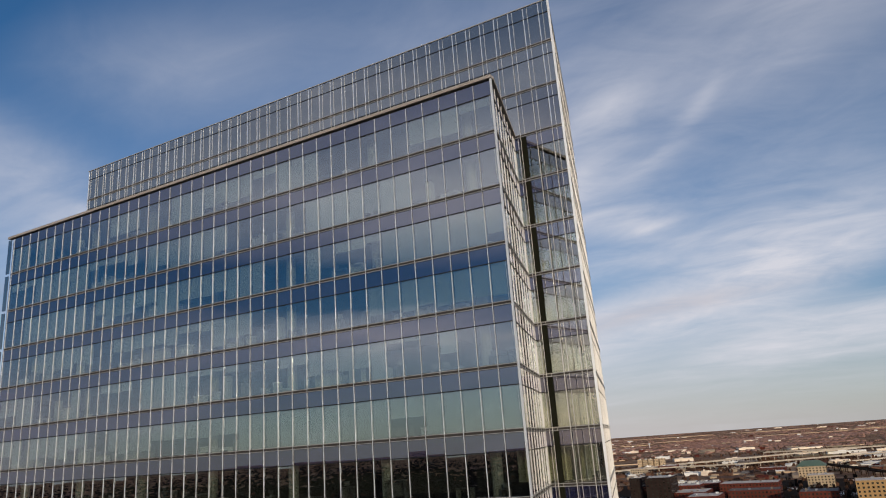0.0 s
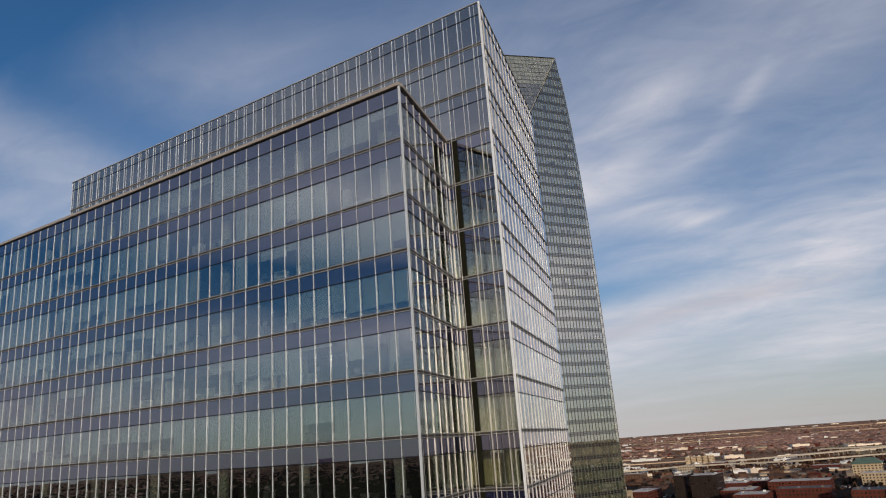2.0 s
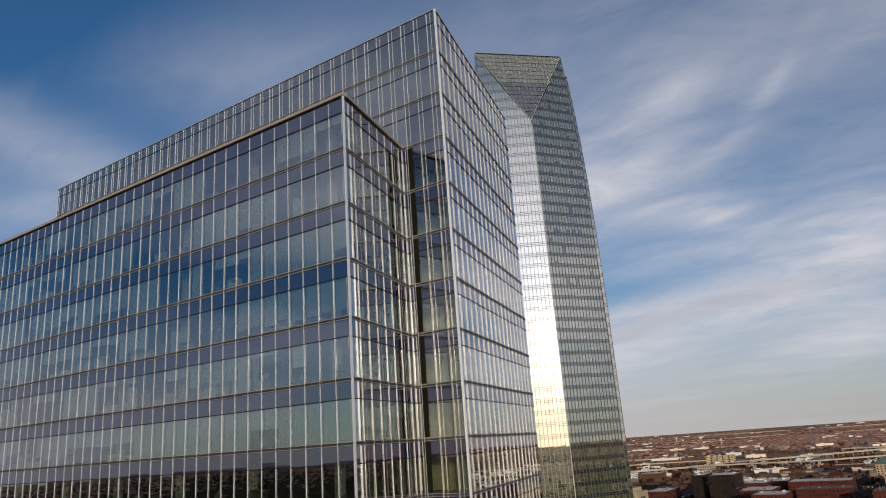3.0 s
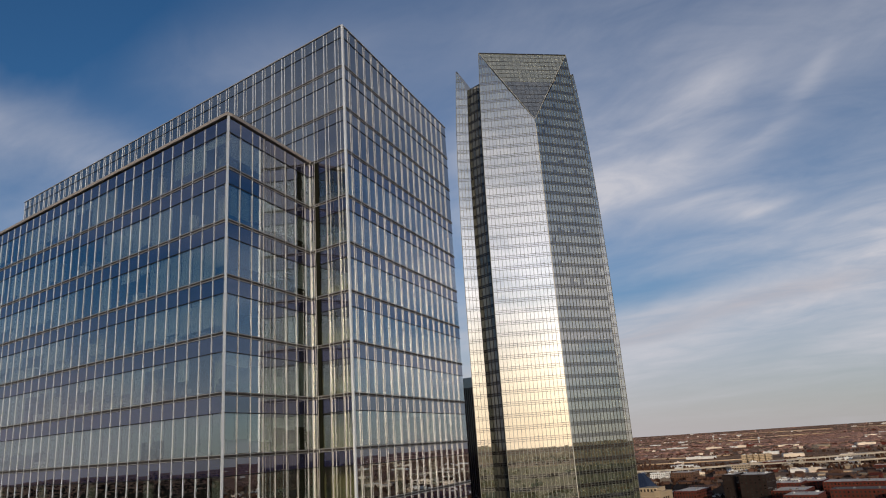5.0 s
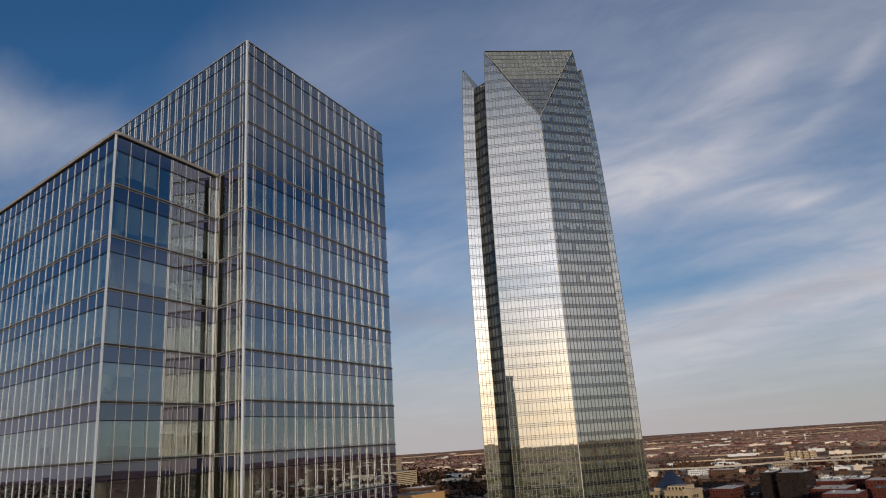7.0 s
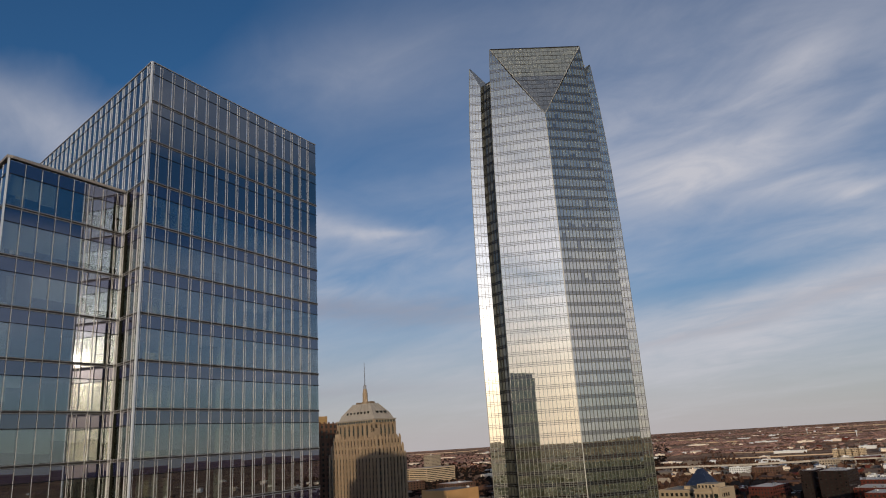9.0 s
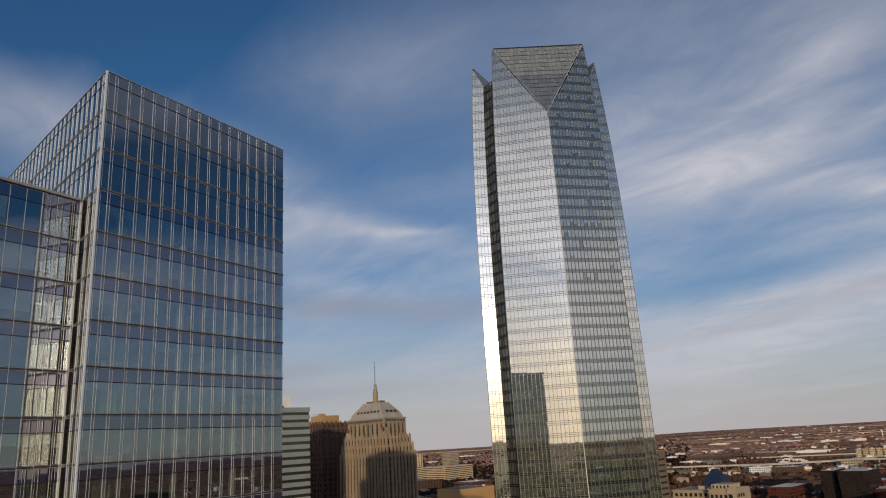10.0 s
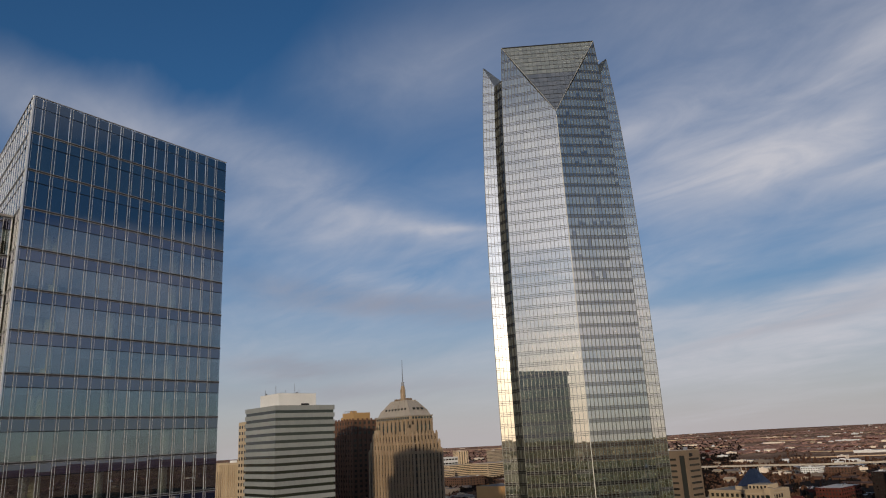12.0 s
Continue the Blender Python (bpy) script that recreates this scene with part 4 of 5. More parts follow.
def brown_tower():
    x0, y0, x1, y1 = -428, 347, -400, 372
    add = thing("brown_brick_tower", -414, 358, "dark brown brick tower with an ochre rooftop block", "office tower")
    add("body", solid(rect(x0, y0, x1, y1), 0, 112.5), M_BROWN)
    add("shoulder", solid(rect(x0 + 2, y0 - 4, x1 + 5, y1 - 3), 0, 100.5), M_BROWN)
    for i in range(10):
        x = x0 + 2 + (x1 + 3 - x0) * i / 9
        s = Soup()
        s.box(x - 0.6, y0 - 4.6, 0, x + 0.6, y0 - 3.9, 101.6)
        add("pier", s, M_BROWN)
    for i in range(1, 7):
        y = y0 - 4 + 26 * i / 6
        s = Soup()
        s.box(x1 + 4.9, y - 0.6, 0, x1 + 5.6, y + 0.6, 101.6)
        add("pier", s, M_BROWN)
    for i in range(8):
        x = x0 + (x1 - x0) * i / 7
        s = Soup()
        s.box(x - 0.6, y0 - 0.6, 100, x + 0.6, y0 + 0.1, 113.6)
        add("pier", s, M_BROWN)
    for i in range(1, 7):
        y = y0 + (y1 - y0) * i / 6
        s = Soup()
        s.box(x1 - 0.1, y - 0.6, 100, x1 + 0.6, y + 0.6, 113.6)
        add("pier", s, M_BROWN)
    add("window_field", window_grid(x0 + 2, y0 - 4, x1 + 5, y1 - 1, 4, 99, 26, 9, 6, 0.45, 0.5), M_WINDOW, kind="stuff")
    add("upper_window_field", window_grid(x0, y0, x1, y1, 101, 112, 3, 7, 6, 0.45, 0.55), M_WINDOW, kind="stuff")
    add("penthouse", solid(rect(x0 + 10, y0 + 2, x1 - 2, y1 - 8), 112.5, 118), M_GOLD, "ochre brick penthouse")
    add("penthouse_step", solid(rect(x0 + 6, y0 + 3, x0 + 10, y1 - 8), 112.5, 115), M_GOLD)
    s = Soup()
    for k in range(8):
        s.box(x0 + 11 + 1.9 * k, y0 + 3, 118, x0 + 11.15 + 1.9 * k, y0 + 3.15, 119.6)
    s.box(x0 + 11, y0 + 3, 119.5, x0 + 24.5, y0 + 3.15, 119.65)
    add("railing", s, M_MAST)
    s = Soup()
    s.box(x0 + 14, y0 + 6, 118, x0 + 18, y0 + 10, 119.8)
    add("roof_unit", s, M_GOLD)


def deco_tower():
    """Stepped limestone tower: piers, corner setbacks, hipped cap with ribs, lantern and mast."""
    cx, cy = -323.2, 341.3
    add = thing("stepped_limestone_tower", cx, cy, "buff limestone stepped tower with hipped cap, lantern and mast", "tower")

    def extent(w, d):
        return cx + 17 - w - (50 - w) * 0.5, cy - 8 + (20 - d) * 0.5, cx + 17 - (50 - w) * 0.5, cy - 8 + (20 - d) * 0.5 + d

    def tier(w, d, z0, z1, nx, ny, name="tier", pier=0.6, windows=True):
        x0, y0, x1, y1 = extent(w, d)
        add(name, solid(rect(x0, y0, x1, y1), z0, z1), M_LIMESTONE)
        rng = random.Random(int(w * 10))
        for i in range(nx + 1):
            x = x0 + (x1 - x0) * i / nx
            s = Soup()
            s.box(x - pier, y0 - 0.9, z0, x + pier, y0 + 0.1, z1 + 0.9)
            s.box(x - pier * 0.6, y0 - 0.6, z1 + 0.9, x + pier * 0.6, y0 + 0.1, z1 + 1.9)
            add("pier", s, M_LIMESTONE)
        for i in range(1, ny + 1):
            y = y0 + (y1 - y0) * i / ny
            s = Soup()
            s.box(x1 - 0.1, y - pier, z0, x1 + 0.9, y + pier, z1 + 0.9)
            s.box(x1 - 0.1, y - pier * 0.6, z1 + 0.9, x1 + 0.6, y + pier * 0.6, z1 + 1.9)
            add("pier", s, M_LIMESTONE)
        if windows:
            floors = max(1, int((z1 - z0) / 3.9))
            add("window_field", window_grid(x0, y0, x1, y1, z0, z1 - 0.8, floors, nx, ny, 0.46, 0.62, 0.1), M_BRONZEWIN, kind="stuff")
            add("spandrel_field", window_grid(x0, y0, x1, y1, z0, z1 - 0.8, 1, nx, ny, 0.48, 0.97, 0.04), M_SPANSTONE, kind="stuff")
        return x0, y0, x1, y1

    tier(50, 23, 0, 88, 15, 8)
    tier(47.5, 21.4, 88, 93.5, 14, 7)
    tier(44.5, 19.6, 93.5, 99, 13, 7)
    x0, y0, x1, y1 = tier(37.5, 17.2, 99, 108.6, 8, 5, "upper_tier", 0.85)
    # corner shoulders of the upper tier
    for sx in (x0 - 2.2, x1 - 2.6):
        for top, inset in ((103.0, 0.0), (105.2, 0.7)):
            s = Soup()
            s.box(sx + inset, y0 - 1.6 + inset, 99, sx + 4.8 - inset, y0 + 3, top)
            add("shoulder", s, M_LIMESTONE)
    for k in range(8):
        x = x0 + (x1 - x0) * (k + 0.5) / 8
        s = Soup()
        s.box(x - 0.6, y0 - 0.55, 101.6, x + 0.6, y0, 105.0)
        s.prism([(x + 0.6 * math.cos(t), y0 - 0.28 + 0.27 * math.sin(t)) for t in [i * math.pi / 4 for i in range(8)]], 105.0, 105.6)
        add("arched_window", s, M_GREENGLASS)
    for k in range(5):
        y = y0 + (y1 - y0) * (k + 0.5) / 5
        s = Soup()
        s.box(x1, y - 0.6, 101.6, x1 + 0.55, y + 0.6, 105.4)
        add("arched_window", s, M_GREENGLASS)
    fr = add("frieze", solid(rect(x0 - 0.3, y0 - 1.2, x1 + 1.2, y1 + 0.3), 108.6, 110.6), M_LIMESTONE)
    for k in range(15):
        x = x0 + (x1 - x0) * (k + 0.5) / 15
        s = Soup()
        s.box(x - 0.9, y0 - 1.32, 108.9, x + 0.9, y0 - 1.1, 110.3)
        add("frieze_window", s, M_GREENGLASS, under=fr)
    for k in range(7):
        y = y0 + (y1 - y0) * (k + 0.5) / 7
        s = Soup()
        s.box(x1 + 1.1, y - 0.85, 108.9, x1 + 1.32, y + 0.85, 110.3)
        add("frieze_window", s, M_GREENGLASS, under=fr)
    add("cornice", solid(rect(x0 - 1.4, y0 - 1.8, x1 + 1.8, y1 + 0.8), 110.6, 111.3), M_LEAD)
    mx, my = (x0 + x1) / 2, (y0 + y1) / 2
    a, b = (x1 - x0) / 2 + 0.6, (y1 - y0) / 2 + 0.6
    levels = [(111.3, a - 0.6, b - 0.6), (114.2, a - 2.4, b - 1.6), (121.8, 8.6, 3.6)]
    cap = Soup()
    for (za, aa, ba), (zb, ab, bb) in zip(levels[:-1], levels[1:]):
        cap.hexa([(mx - aa, my - ba, za), (mx + aa, my - ba, za), (mx + aa, my + ba, za), (mx - aa, my + ba, za)],
                 [(mx - ab, my - bb, zb), (mx + ab, my - bb, zb), (mx + ab, my + bb, zb), (mx - ab, my + bb, zb)])
    hip = add("hipped_cap", cap, M_LEAD, "weathered grey-brown hipped cap")
    for t in [i / 7 * 2 - 1 for i in range(8)]:
        s = Soup()
        s.bar((mx + t * levels[1][1], my - levels[1][2], 114.2), (mx + t * 8.6, my - 3.6, 121.8), (1, 0, 0), (0, -0.8, 0.6), 0.35, 0.5)
        add("cap_rib", s, M_LEAD, under=hip)
    for t in (-1, -0.33, 0.33, 1):
        s = Soup()
        s.bar((mx + levels[1][1], my + t * levels[1][2], 114.2), (mx + 8.6, my + t * 3.6, 121.8), (0, 1, 0), (0.6, 0, 0.8), 0.35, 0.5)
        add("cap_rib", s, M_LEAD, under=hip)
    for k in range(7):
        s = Soup()
        x = mx - 11 + k * 3.6
        s.box(x, my - levels[1][2] + 0.2, 115.0, x + 1.2, my - levels[1][2] + 2.2, 116.4)
        add("dormer", s, M_WINDOW, under=hip)
    for k in range(3):
        s = Soup()
        y = my - 4 + k * 3.4
        s.box(mx + levels[1][1] - 2.2, y, 115.0, mx + levels[1][1] - 0.3, y + 1.2, 116.4)
        add("dormer", s, M_WINDOW, under=hip)
    for k in (-1, 1):
        s = Soup()
        s.box(mx + 6.2 * k - 1.3, my - 2, 121.8, mx + 6.2 * k + 1.3, my + 2, 123.2)
        add("roof_unit", s, M_UMBER)
    lan = Soup()
    for z0, z1, r in ((121.8, 123.4, 2.4), (123.4, 131, 1.5), (131, 132, 1.2)):
        lan.prism([(mx + r * math.cos(t), my + r * math.sin(t)) for t in [i * math.pi / 4 + 0.39 for i in range(8)]], z0, z1)
    for i in range(4):
        t = i * math.pi / 2
        lan.box(mx + 1.7 * math.cos(t) - 0.3, my + 1.7 * math.sin(t) - 0.3, 122, mx + 1.7 * math.cos(t) + 0.3, my + 1.7 * math.sin(t) + 0.3, 129.5)
    add("lantern", lan, M_LIMESTONE)
    beacon = Soup()
    beacon.prism([(mx + 1.0 * math.cos(t), my + 1.0 * math.sin(t)) for t in [i * math.pi / 4 for i in range(8)]], 132, 134.5)
    add("beacon", beacon, M_MAST, "blue-grey beacon housing")
    mast = Soup()
    mast.hexa([(mx - 0.22, my - 0.22, 134.5), (mx + 0.22, my - 0.22, 134.5), (mx + 0.22, my + 0.22, 134.5), (mx - 0.22, my + 0.22, 134.5)],
              [(mx - 0.1, my - 0.1, 150), (mx + 0.1, my - 0.1, 150), (mx + 0.1, my + 0.1, 150), (mx - 0.1, my + 0.1, 150)])
    add("mast", mast, M_MAST)


def block(name, x0, y0, x1, y1, h, wall, roof, floors, nx, ny, label, category="building", group="", wide=0.45, tall=0.5):
    """A flat-roofed building with parapet, roof sheet, rooftop units and window leaves."""
    add = thing(name, (x0 + x1) / 2, (y0 + y1) / 2, label, category, group)
    add("wall", solid(rect(x0, y0, x1, y1), 0, h), wall)
    para = Soup()
    t = 0.5
    for a in ((x0, y0, x1, y0 + t), (x0, y1 - t, x1, y1), (x0, y0 + t, x0 + t, y1 - t), (x1 - t, y0 + t, x1, y1 - t)):
        para.box(a[0], a[1], h, a[2], a[3], h + 0.45)
    add("parapet", para, wall)
    roof_sheet = add("roof", solid(rect(x0 + t, y0 + t, x1 - t, y1 - t), h, h + 0.25), roof)
    if floors:
        add("window_field", window_grid(x0, y0, x1, y1, 1, h - 0.6, floors, nx, ny, wide, tall), M_WINDOW, kind="stuff")
    rng = random.Random(int(x0 * 7 + y0))
    for k in range(rng.choice((2, 3, 4))):
        s = Soup()
        w, d = rng.uniform(1.5, 4), rng.uniform(1.5, 4)
        x, y = rng.uniform(x0 + 2, max(x0 + 2.1, x1 - 6)), rng.uniform(y0 + 2, max(y0 + 2.1, y1 - 6))
        s.box(x, y, h + 0.25, x + w, y + d, h + 0.25 + rng.uniform(1, 2.6))
        add("roof_unit", s, rng.choice((M_GREYROOF, M_PENT, M_MAST)), under=roof_sheet)
    return add


banded_tower()
brown_tower()
deco_tower()
add = block("dark_glass_tower", -352, 527, -318, 560, 149.3, M_DARKTOWER, M_GREYROOF, 0, 0, 0, "slim blue-black ribbed tower behind the skyscraper", "office tower")
for k in range(17):
    s = Soup()
    s.box(-351.6 + 2 * k, 526.3, 0, -350.9 + 2 * k, 527, 141)
    add("rib", s, M_BLACKBRICK)
    s = Soup()
    s.box(-318, 527.6 + 2 * k, 0, -317.3, 528.3 + 2 * k, 141)
    add("rib", s, M_BLACKBRICK)
block("beige_high_rise", -345, 229.6, -331, 250, 110, M_BEIGE, M_FLAT, 30, 4, 7, "beige stucco high-rise with small square windows", "high-rise", "", 0.5, 0.5)
# beige ribbed block
HX, HY, HW, HD, HH = -445, 259, 52, 20, 86
add = block("ribbed_beige_hall", HX, HY, HX + HW, HY + HD, HH, M_BEIGE, M_FLAT, 0, 0, 0, "beige ribbed concrete block", "building")
ribs = Soup()
for k in range(16):
    ribs.box(HX + 1 + 3.3 * k, HY - 0.7, 0, HX + 2.3 + 3.3 * k, HY, HH - 1)
for k in range(6):
    ribs.box(HX + HW, HY + 1 + 3.3 * k, 0, HX + HW + 0.7, HY + 2.3 + 3.3 * k, HH - 1)
add("rib_field", ribs, M_BEIGE, kind="stuff")
add("glazing", window_grid(HX, HY, HX + HW, HY + HD, 4, HH - 4, 1, 16, 6, 0.5, 0.95, 0.2), M_WINDOW, kind="stuff")

# tan slab beside the skyscraper, with a dark stair strip
add = block("tan_office_slab", -285, 541, -239, 559, 77, M_UMBER, M_FLAT, 0, 0, 0, "tan concrete office slab with dark stair strip and slit windows", "office building")
add("stair_strip", solid(rect(-245.5, 540.6, -241.5, 541.4), 0, 73.5), M_WINDOW)
slits = Soup()
for f in range(16):
    z = 70 - f * 4.3
    slits.box(-283, 540.7, z, -271, 541.4, z + 1.5)
    slits.box(-269, 540.7, z, -259, 541.4, z + 1.5)
    slits.box(-257, 540.7, z, -249, 541.4, z + 1.5)
    slits.box(-239.4, 543, z, -238.7, 556.5, z + 1.5)
add("slit_window_field", slits, M_WINDOW, kind="stuff")
s = Soup()
for k in range(3):
    s.box(-239.2, 544 + 1.6 * k, 72.4 + 0.3 * k, -238.6, 545 + 1.6 * k, 75.5 - 0.3 * k)
add("sign", s, M_DARK, "small dark sign")

# beige hotel with a dark blue pyramid roof
add = block("pyramid_roof_hotel", -256, 594, -208, 632, 44, M_BEIGE, M_TAN, 0, 0, 0, "beige hotel with a dark blue pyramid roof", "hotel", "", 0.4, 0.45)
add("corner_wing", solid(rect(-220, 584, -201, 606), 0, 46), M_BEIGE)
add("attic", solid(rect(-218, 586, -203, 604), 46, 49.5), M_BEIGE)
add("end_bay", solid(rect(-204.5, 582.6, -199.6, 588), 0, 47.5), M_BEIGE)
for z in (43.0, 45.6):
    add("cornice", solid(rect(-220.7, 583.3, -200.4, 606.5), z, z + 0.7), M_TAN)
add("cornice", solid(rect(-256.6, 593.4, -221, 594.2), 43.4, 44.2), M_TAN)
for f in range(9):
    z = 39.4 - 4.3 * f
    for k in range(8):
        s = Soup()
        x = -254 + 4.2 * k
        s.box(x, 593.8, z, x + 2.2, 594.4, z + 2.6)
        add("window", s, M_WINDOW)
    for k in range(4):
        s = Soup()
        x = -218.5 + 3.6 * k
        s.box(x, 583.8, z, x + 2.0, 584.4, z + 2.6)
        add("window", s, M_WINDOW)
    for k in range(4):
        s = Soup()
        y = 589.5 + 4.2 * k
        s.box(-201.4, y, z, -200.8, y + 2.2, z + 2.6)
        add("window", s, M_WINDOW)
    s = Soup()
    s.box(-203.6, 582.4, z - 0.6, -200.6, 583, z + 3.0)
    add("window", s, M_GREENGLASS)
for k in range(5):
    s = Soup()
    s.box(-217 + 2.9 * k, 585.8, 46.6, -215.6 + 2.9 * k, 586.4, 48.6)
    add("attic_window", s, M_WINDOW)
PX, PY, PH = -225.5, 612, 10.0
pyr = Soup()
pyr.hexa([(PX - PH, PY - PH, 47), (PX + PH, PY - PH, 47), (PX + PH, PY + PH, 47), (PX - PH, PY + PH, 47)],
         [(PX - 1.8, PY - 1.8, 59.5), (PX + 1.8, PY - 1.8, 59.5), (PX + 1.8, PY + 1.8, 59.5), (PX - 1.8, PY + 1.8, 59.5)])
pyramid = add("pyramid_roof", pyr, M_BLUEROOF, "dark blue metal pyramid roof")
add("pyramid_drum", solid(rect(PX - PH - 1, PY - PH - 1, PX + PH + 1, PY + PH + 1), 44.2, 47), M_BEIGE)
for k in range(7):
    s = Soup()
    t = (k + 0.5) / 7 * 2 - 1
    s.bar((PX + PH * t, PY - PH, 47.1), (PX + 1.8 * t, PY - 1.8, 59.6), (1, 0, 0), (0, -0.83, 0.55), 0.25, 0.25)
    add("roof_seam", s, M_BLUEROOF, under=pyramid)
    s = Soup()
    s.bar((PX + PH, PY + PH * t, 47.1), (PX + 1.8, PY + 1.8 * t, 59.6), (0, 1, 0), (0.83, 0, 0.55), 0.25, 0.25)
    add("roof_seam", s, M_BLUEROOF, under=pyramid)
for k in range(4):
    s = Soup()
    z = 48.5 + 2.4 * k
    r = PH - (PH - 1.8) * (z - 47) / 12.5
    s.bar((PX - r, PY - r - 0.05, z), (PX + r, PY - r - 0.05, z), (0, 0, 1), (0, -0.83, 0.55), 0.2, 0.2)
    add("roof_seam", s, M_BLUEROOF, under=pyramid)

BR = "red and brown brick blocks of the warehouse quarter"
block("apartment_block", -270, 978, -254, 1020, 33, M_BLACKBRICK, M_FLAT, 9, 5, 9, "dark brown brick apartment block with a pale roof", "apartment block", BR)
block("apartment_block", -246, 966, -214, 1012, 33, M_BLACKBRICK, M_FLAT, 9, 6, 9, "dark brown brick apartment block with a pale roof", "apartment block", BR)
block("brick_warehouse", -243, 1080, -200, 1120, 14, M_REDBRICK, M_FLAT, 3, 10, 8, "red brick warehouse with a flat pale roof", "warehouse", BR)
block("brick_warehouse", -213, 975, -174, 1030, 13, M_REDBRICK, M_FLAT, 3, 9, 9, "red brick warehouse with a flat white roof", "warehouse", BR)
block("brick_warehouse", -184, 904, -148, 950, 14, M_REDBRICK, M_FLAT, 3, 9, 9, "red brick warehouse with a flat white roof", "warehouse", BR)
block("brick_warehouse", -336, 978, -306, 1040, 14, M_REDBRICK, M_FLAT, 3, 8, 9, "red brick warehouse with a flat pale roof", "warehouse", BR)
block("brick_warehouse", -169, 1055, -95, 1100, 16, M_REDBRICK, M_FLAT, 4, 18, 9, "long red brick warehouse with a flat pale roof", "warehouse", BR)
block("brick_warehouse", -147, 968, -87, 1005, 14, M_REDBRICK, M_GREYROOF, 3, 14, 8, "long red brick warehouse with a grey roof", "warehouse", BR)
block("brick_warehouse", -216, 1120, -180, 1160, 13, M_REDBRICK, M_FLAT, 3, 8, 8, "red brick warehouse with a flat pale roof", "warehouse", BR)
block("brick_warehouse", -64, 925, -24, 965, 14, M_REDBRICK, M_GREYROOF, 3, 10, 8, "red brick warehouse with a grey roof", "warehouse", BR)
block("brick_warehouse", -399, 1701, -360, 1745, 12, M_REDBRICK, M_FLAT, 2, 8, 8, "red brick warehouse beside the viaduct", "warehouse", BR)
block("brick_warehouse", -168, 1526, -120, 1556, 8, M_REDBRICK, M_FLAT, 2, 8, 6, "low red brick shed with a pale roof", "warehouse", BR)
block("cream_apartments", -66, 1155, -32, 1190, 16, M_BEIGE, M_FLAT, 4, 8, 7, "cream apartment house with balconies", "apartment block")
block("ochre_apartments", -6, 895, 30, 935, 26, M_GOLD, M_FLAT, 6, 8, 8, "ochre apartment house with rows of windows", "apartment block")
block("ochre_apartments", 40, 925, 90, 970, 24, M_GOLD, M_FLAT, 6, 9, 8, "ochre apartment house with rows of windows", "apartment block")
add = block("green_roof_lodge", -88, 1345, -47, 1385, 17, M_BEIGE, M_FLAT, 4, 8, 8, "beige lodging house with a green hipped roof", "hotel")
hip = Soup()
hip.hexa([(-90, 1343, 17.9), (-45, 1343, 17.9), (-45, 1387, 17.9), (-90, 1387, 17.9)], [(-80, 1362, 26), (-55, 1362, 26), (-55, 1368, 26), (-80, 1368, 26)])
add("hipped_roof", hip, M_GREENROOF, "green metal hipped roof")
for k in range(4):
    block("white_storehouse", -264 + 17 * k, 1240, -252 + 17 * k, 1262, 8, M_PENT, M_FLAT, 2, 3, 4, "white storehouse with a flat roof", "storehouse", "white storehouses in a row")
for k in range(5):
    block("cream_housing_block", -492 + 13 * k, 1885 + 5 * k, -482 + 13 * k, 1905 + 5 * k, 21, M_CREAM, M_FLAT, 5, 3, 4, "cream housing block near the viaduct", "apartment block", "cream housing blocks in a row")
block("tan_hall", -428, 1570, -398, 1600, 15, M_TAN, M_FLAT, 3, 6, 6, "tan hall with a pale flat roof", "hall")
block("white_office_house", -527, 1378, -497, 1410, 15, M_PENT, M_FLAT, 4, 7, 6, "white office house with dark windows", "office building")
block("grey_office_house", -494, 1400, -452, 1440, 13, M_BROWN, M_FLAT, 3, 8, 6, "dark office house with a white roof edge", "office building")
block("parking_garage", -1250, 1239, -1190, 1336, 35, M_CREAM, M_CONCRETE, 8, 1, 1, "cream concrete parking garage with open decks", "parking garage", "parking garages", 0.96, 0.42)
block("parking_garage", -1320, 1180, -1261, 1262, 34, M_CREAM, M_CONCRETE, 8, 1, 1, "cream concrete parking garage with open decks", "parking garage", "parking garages", 0.96, 0.42)
block("parking_garage", -1295, 1090, -1225, 1165, 25, M_CREAM, M_CONCRETE, 6, 1, 1, "low cream concrete parking garage with open decks", "parking garage", "parking garages", 0.96, 0.42)
block("tan_slab_house", -1500, 1533, -1468, 1572, 57, M_TAN, M_FLAT, 14, 7, 9, "tan slab office house with rows of small windows", "office building", "", 0.5, 0.4)
block("pale_slab_house", -1910, 1758, -1880, 1804, 52, M_CREAM, M_FLAT, 10, 5, 4, "pale slab apartment house with vertical recesses", "apartment block", "", 0.3, 0.9)
block("white_hall", -1590, 1390, -1535, 1450, 45, M_PENT, M_FLAT, 4, 5, 5, "long white hall with dark window bands", "hall", "", 0.8, 0.35)
block("ochre_hall", -690, 738, -640, 800, 30, M_OCHRE, M_GREYROOF, 0, 0, 0, "broad ochre hall with a grey flat roof", "hall")
block("dark_roof_hall", -1080, 1010, -1030, 1075, 20, M_BROWN, M_GREYROOF, 4, 8, 8, "low dark brick hall", "hall")
block("dark_roof_hall", -905, 985, -860, 1040, 20, M_BROWN, M_FLAT, 3, 8, 8, "low dark brick hall with a pale roof", "hall")


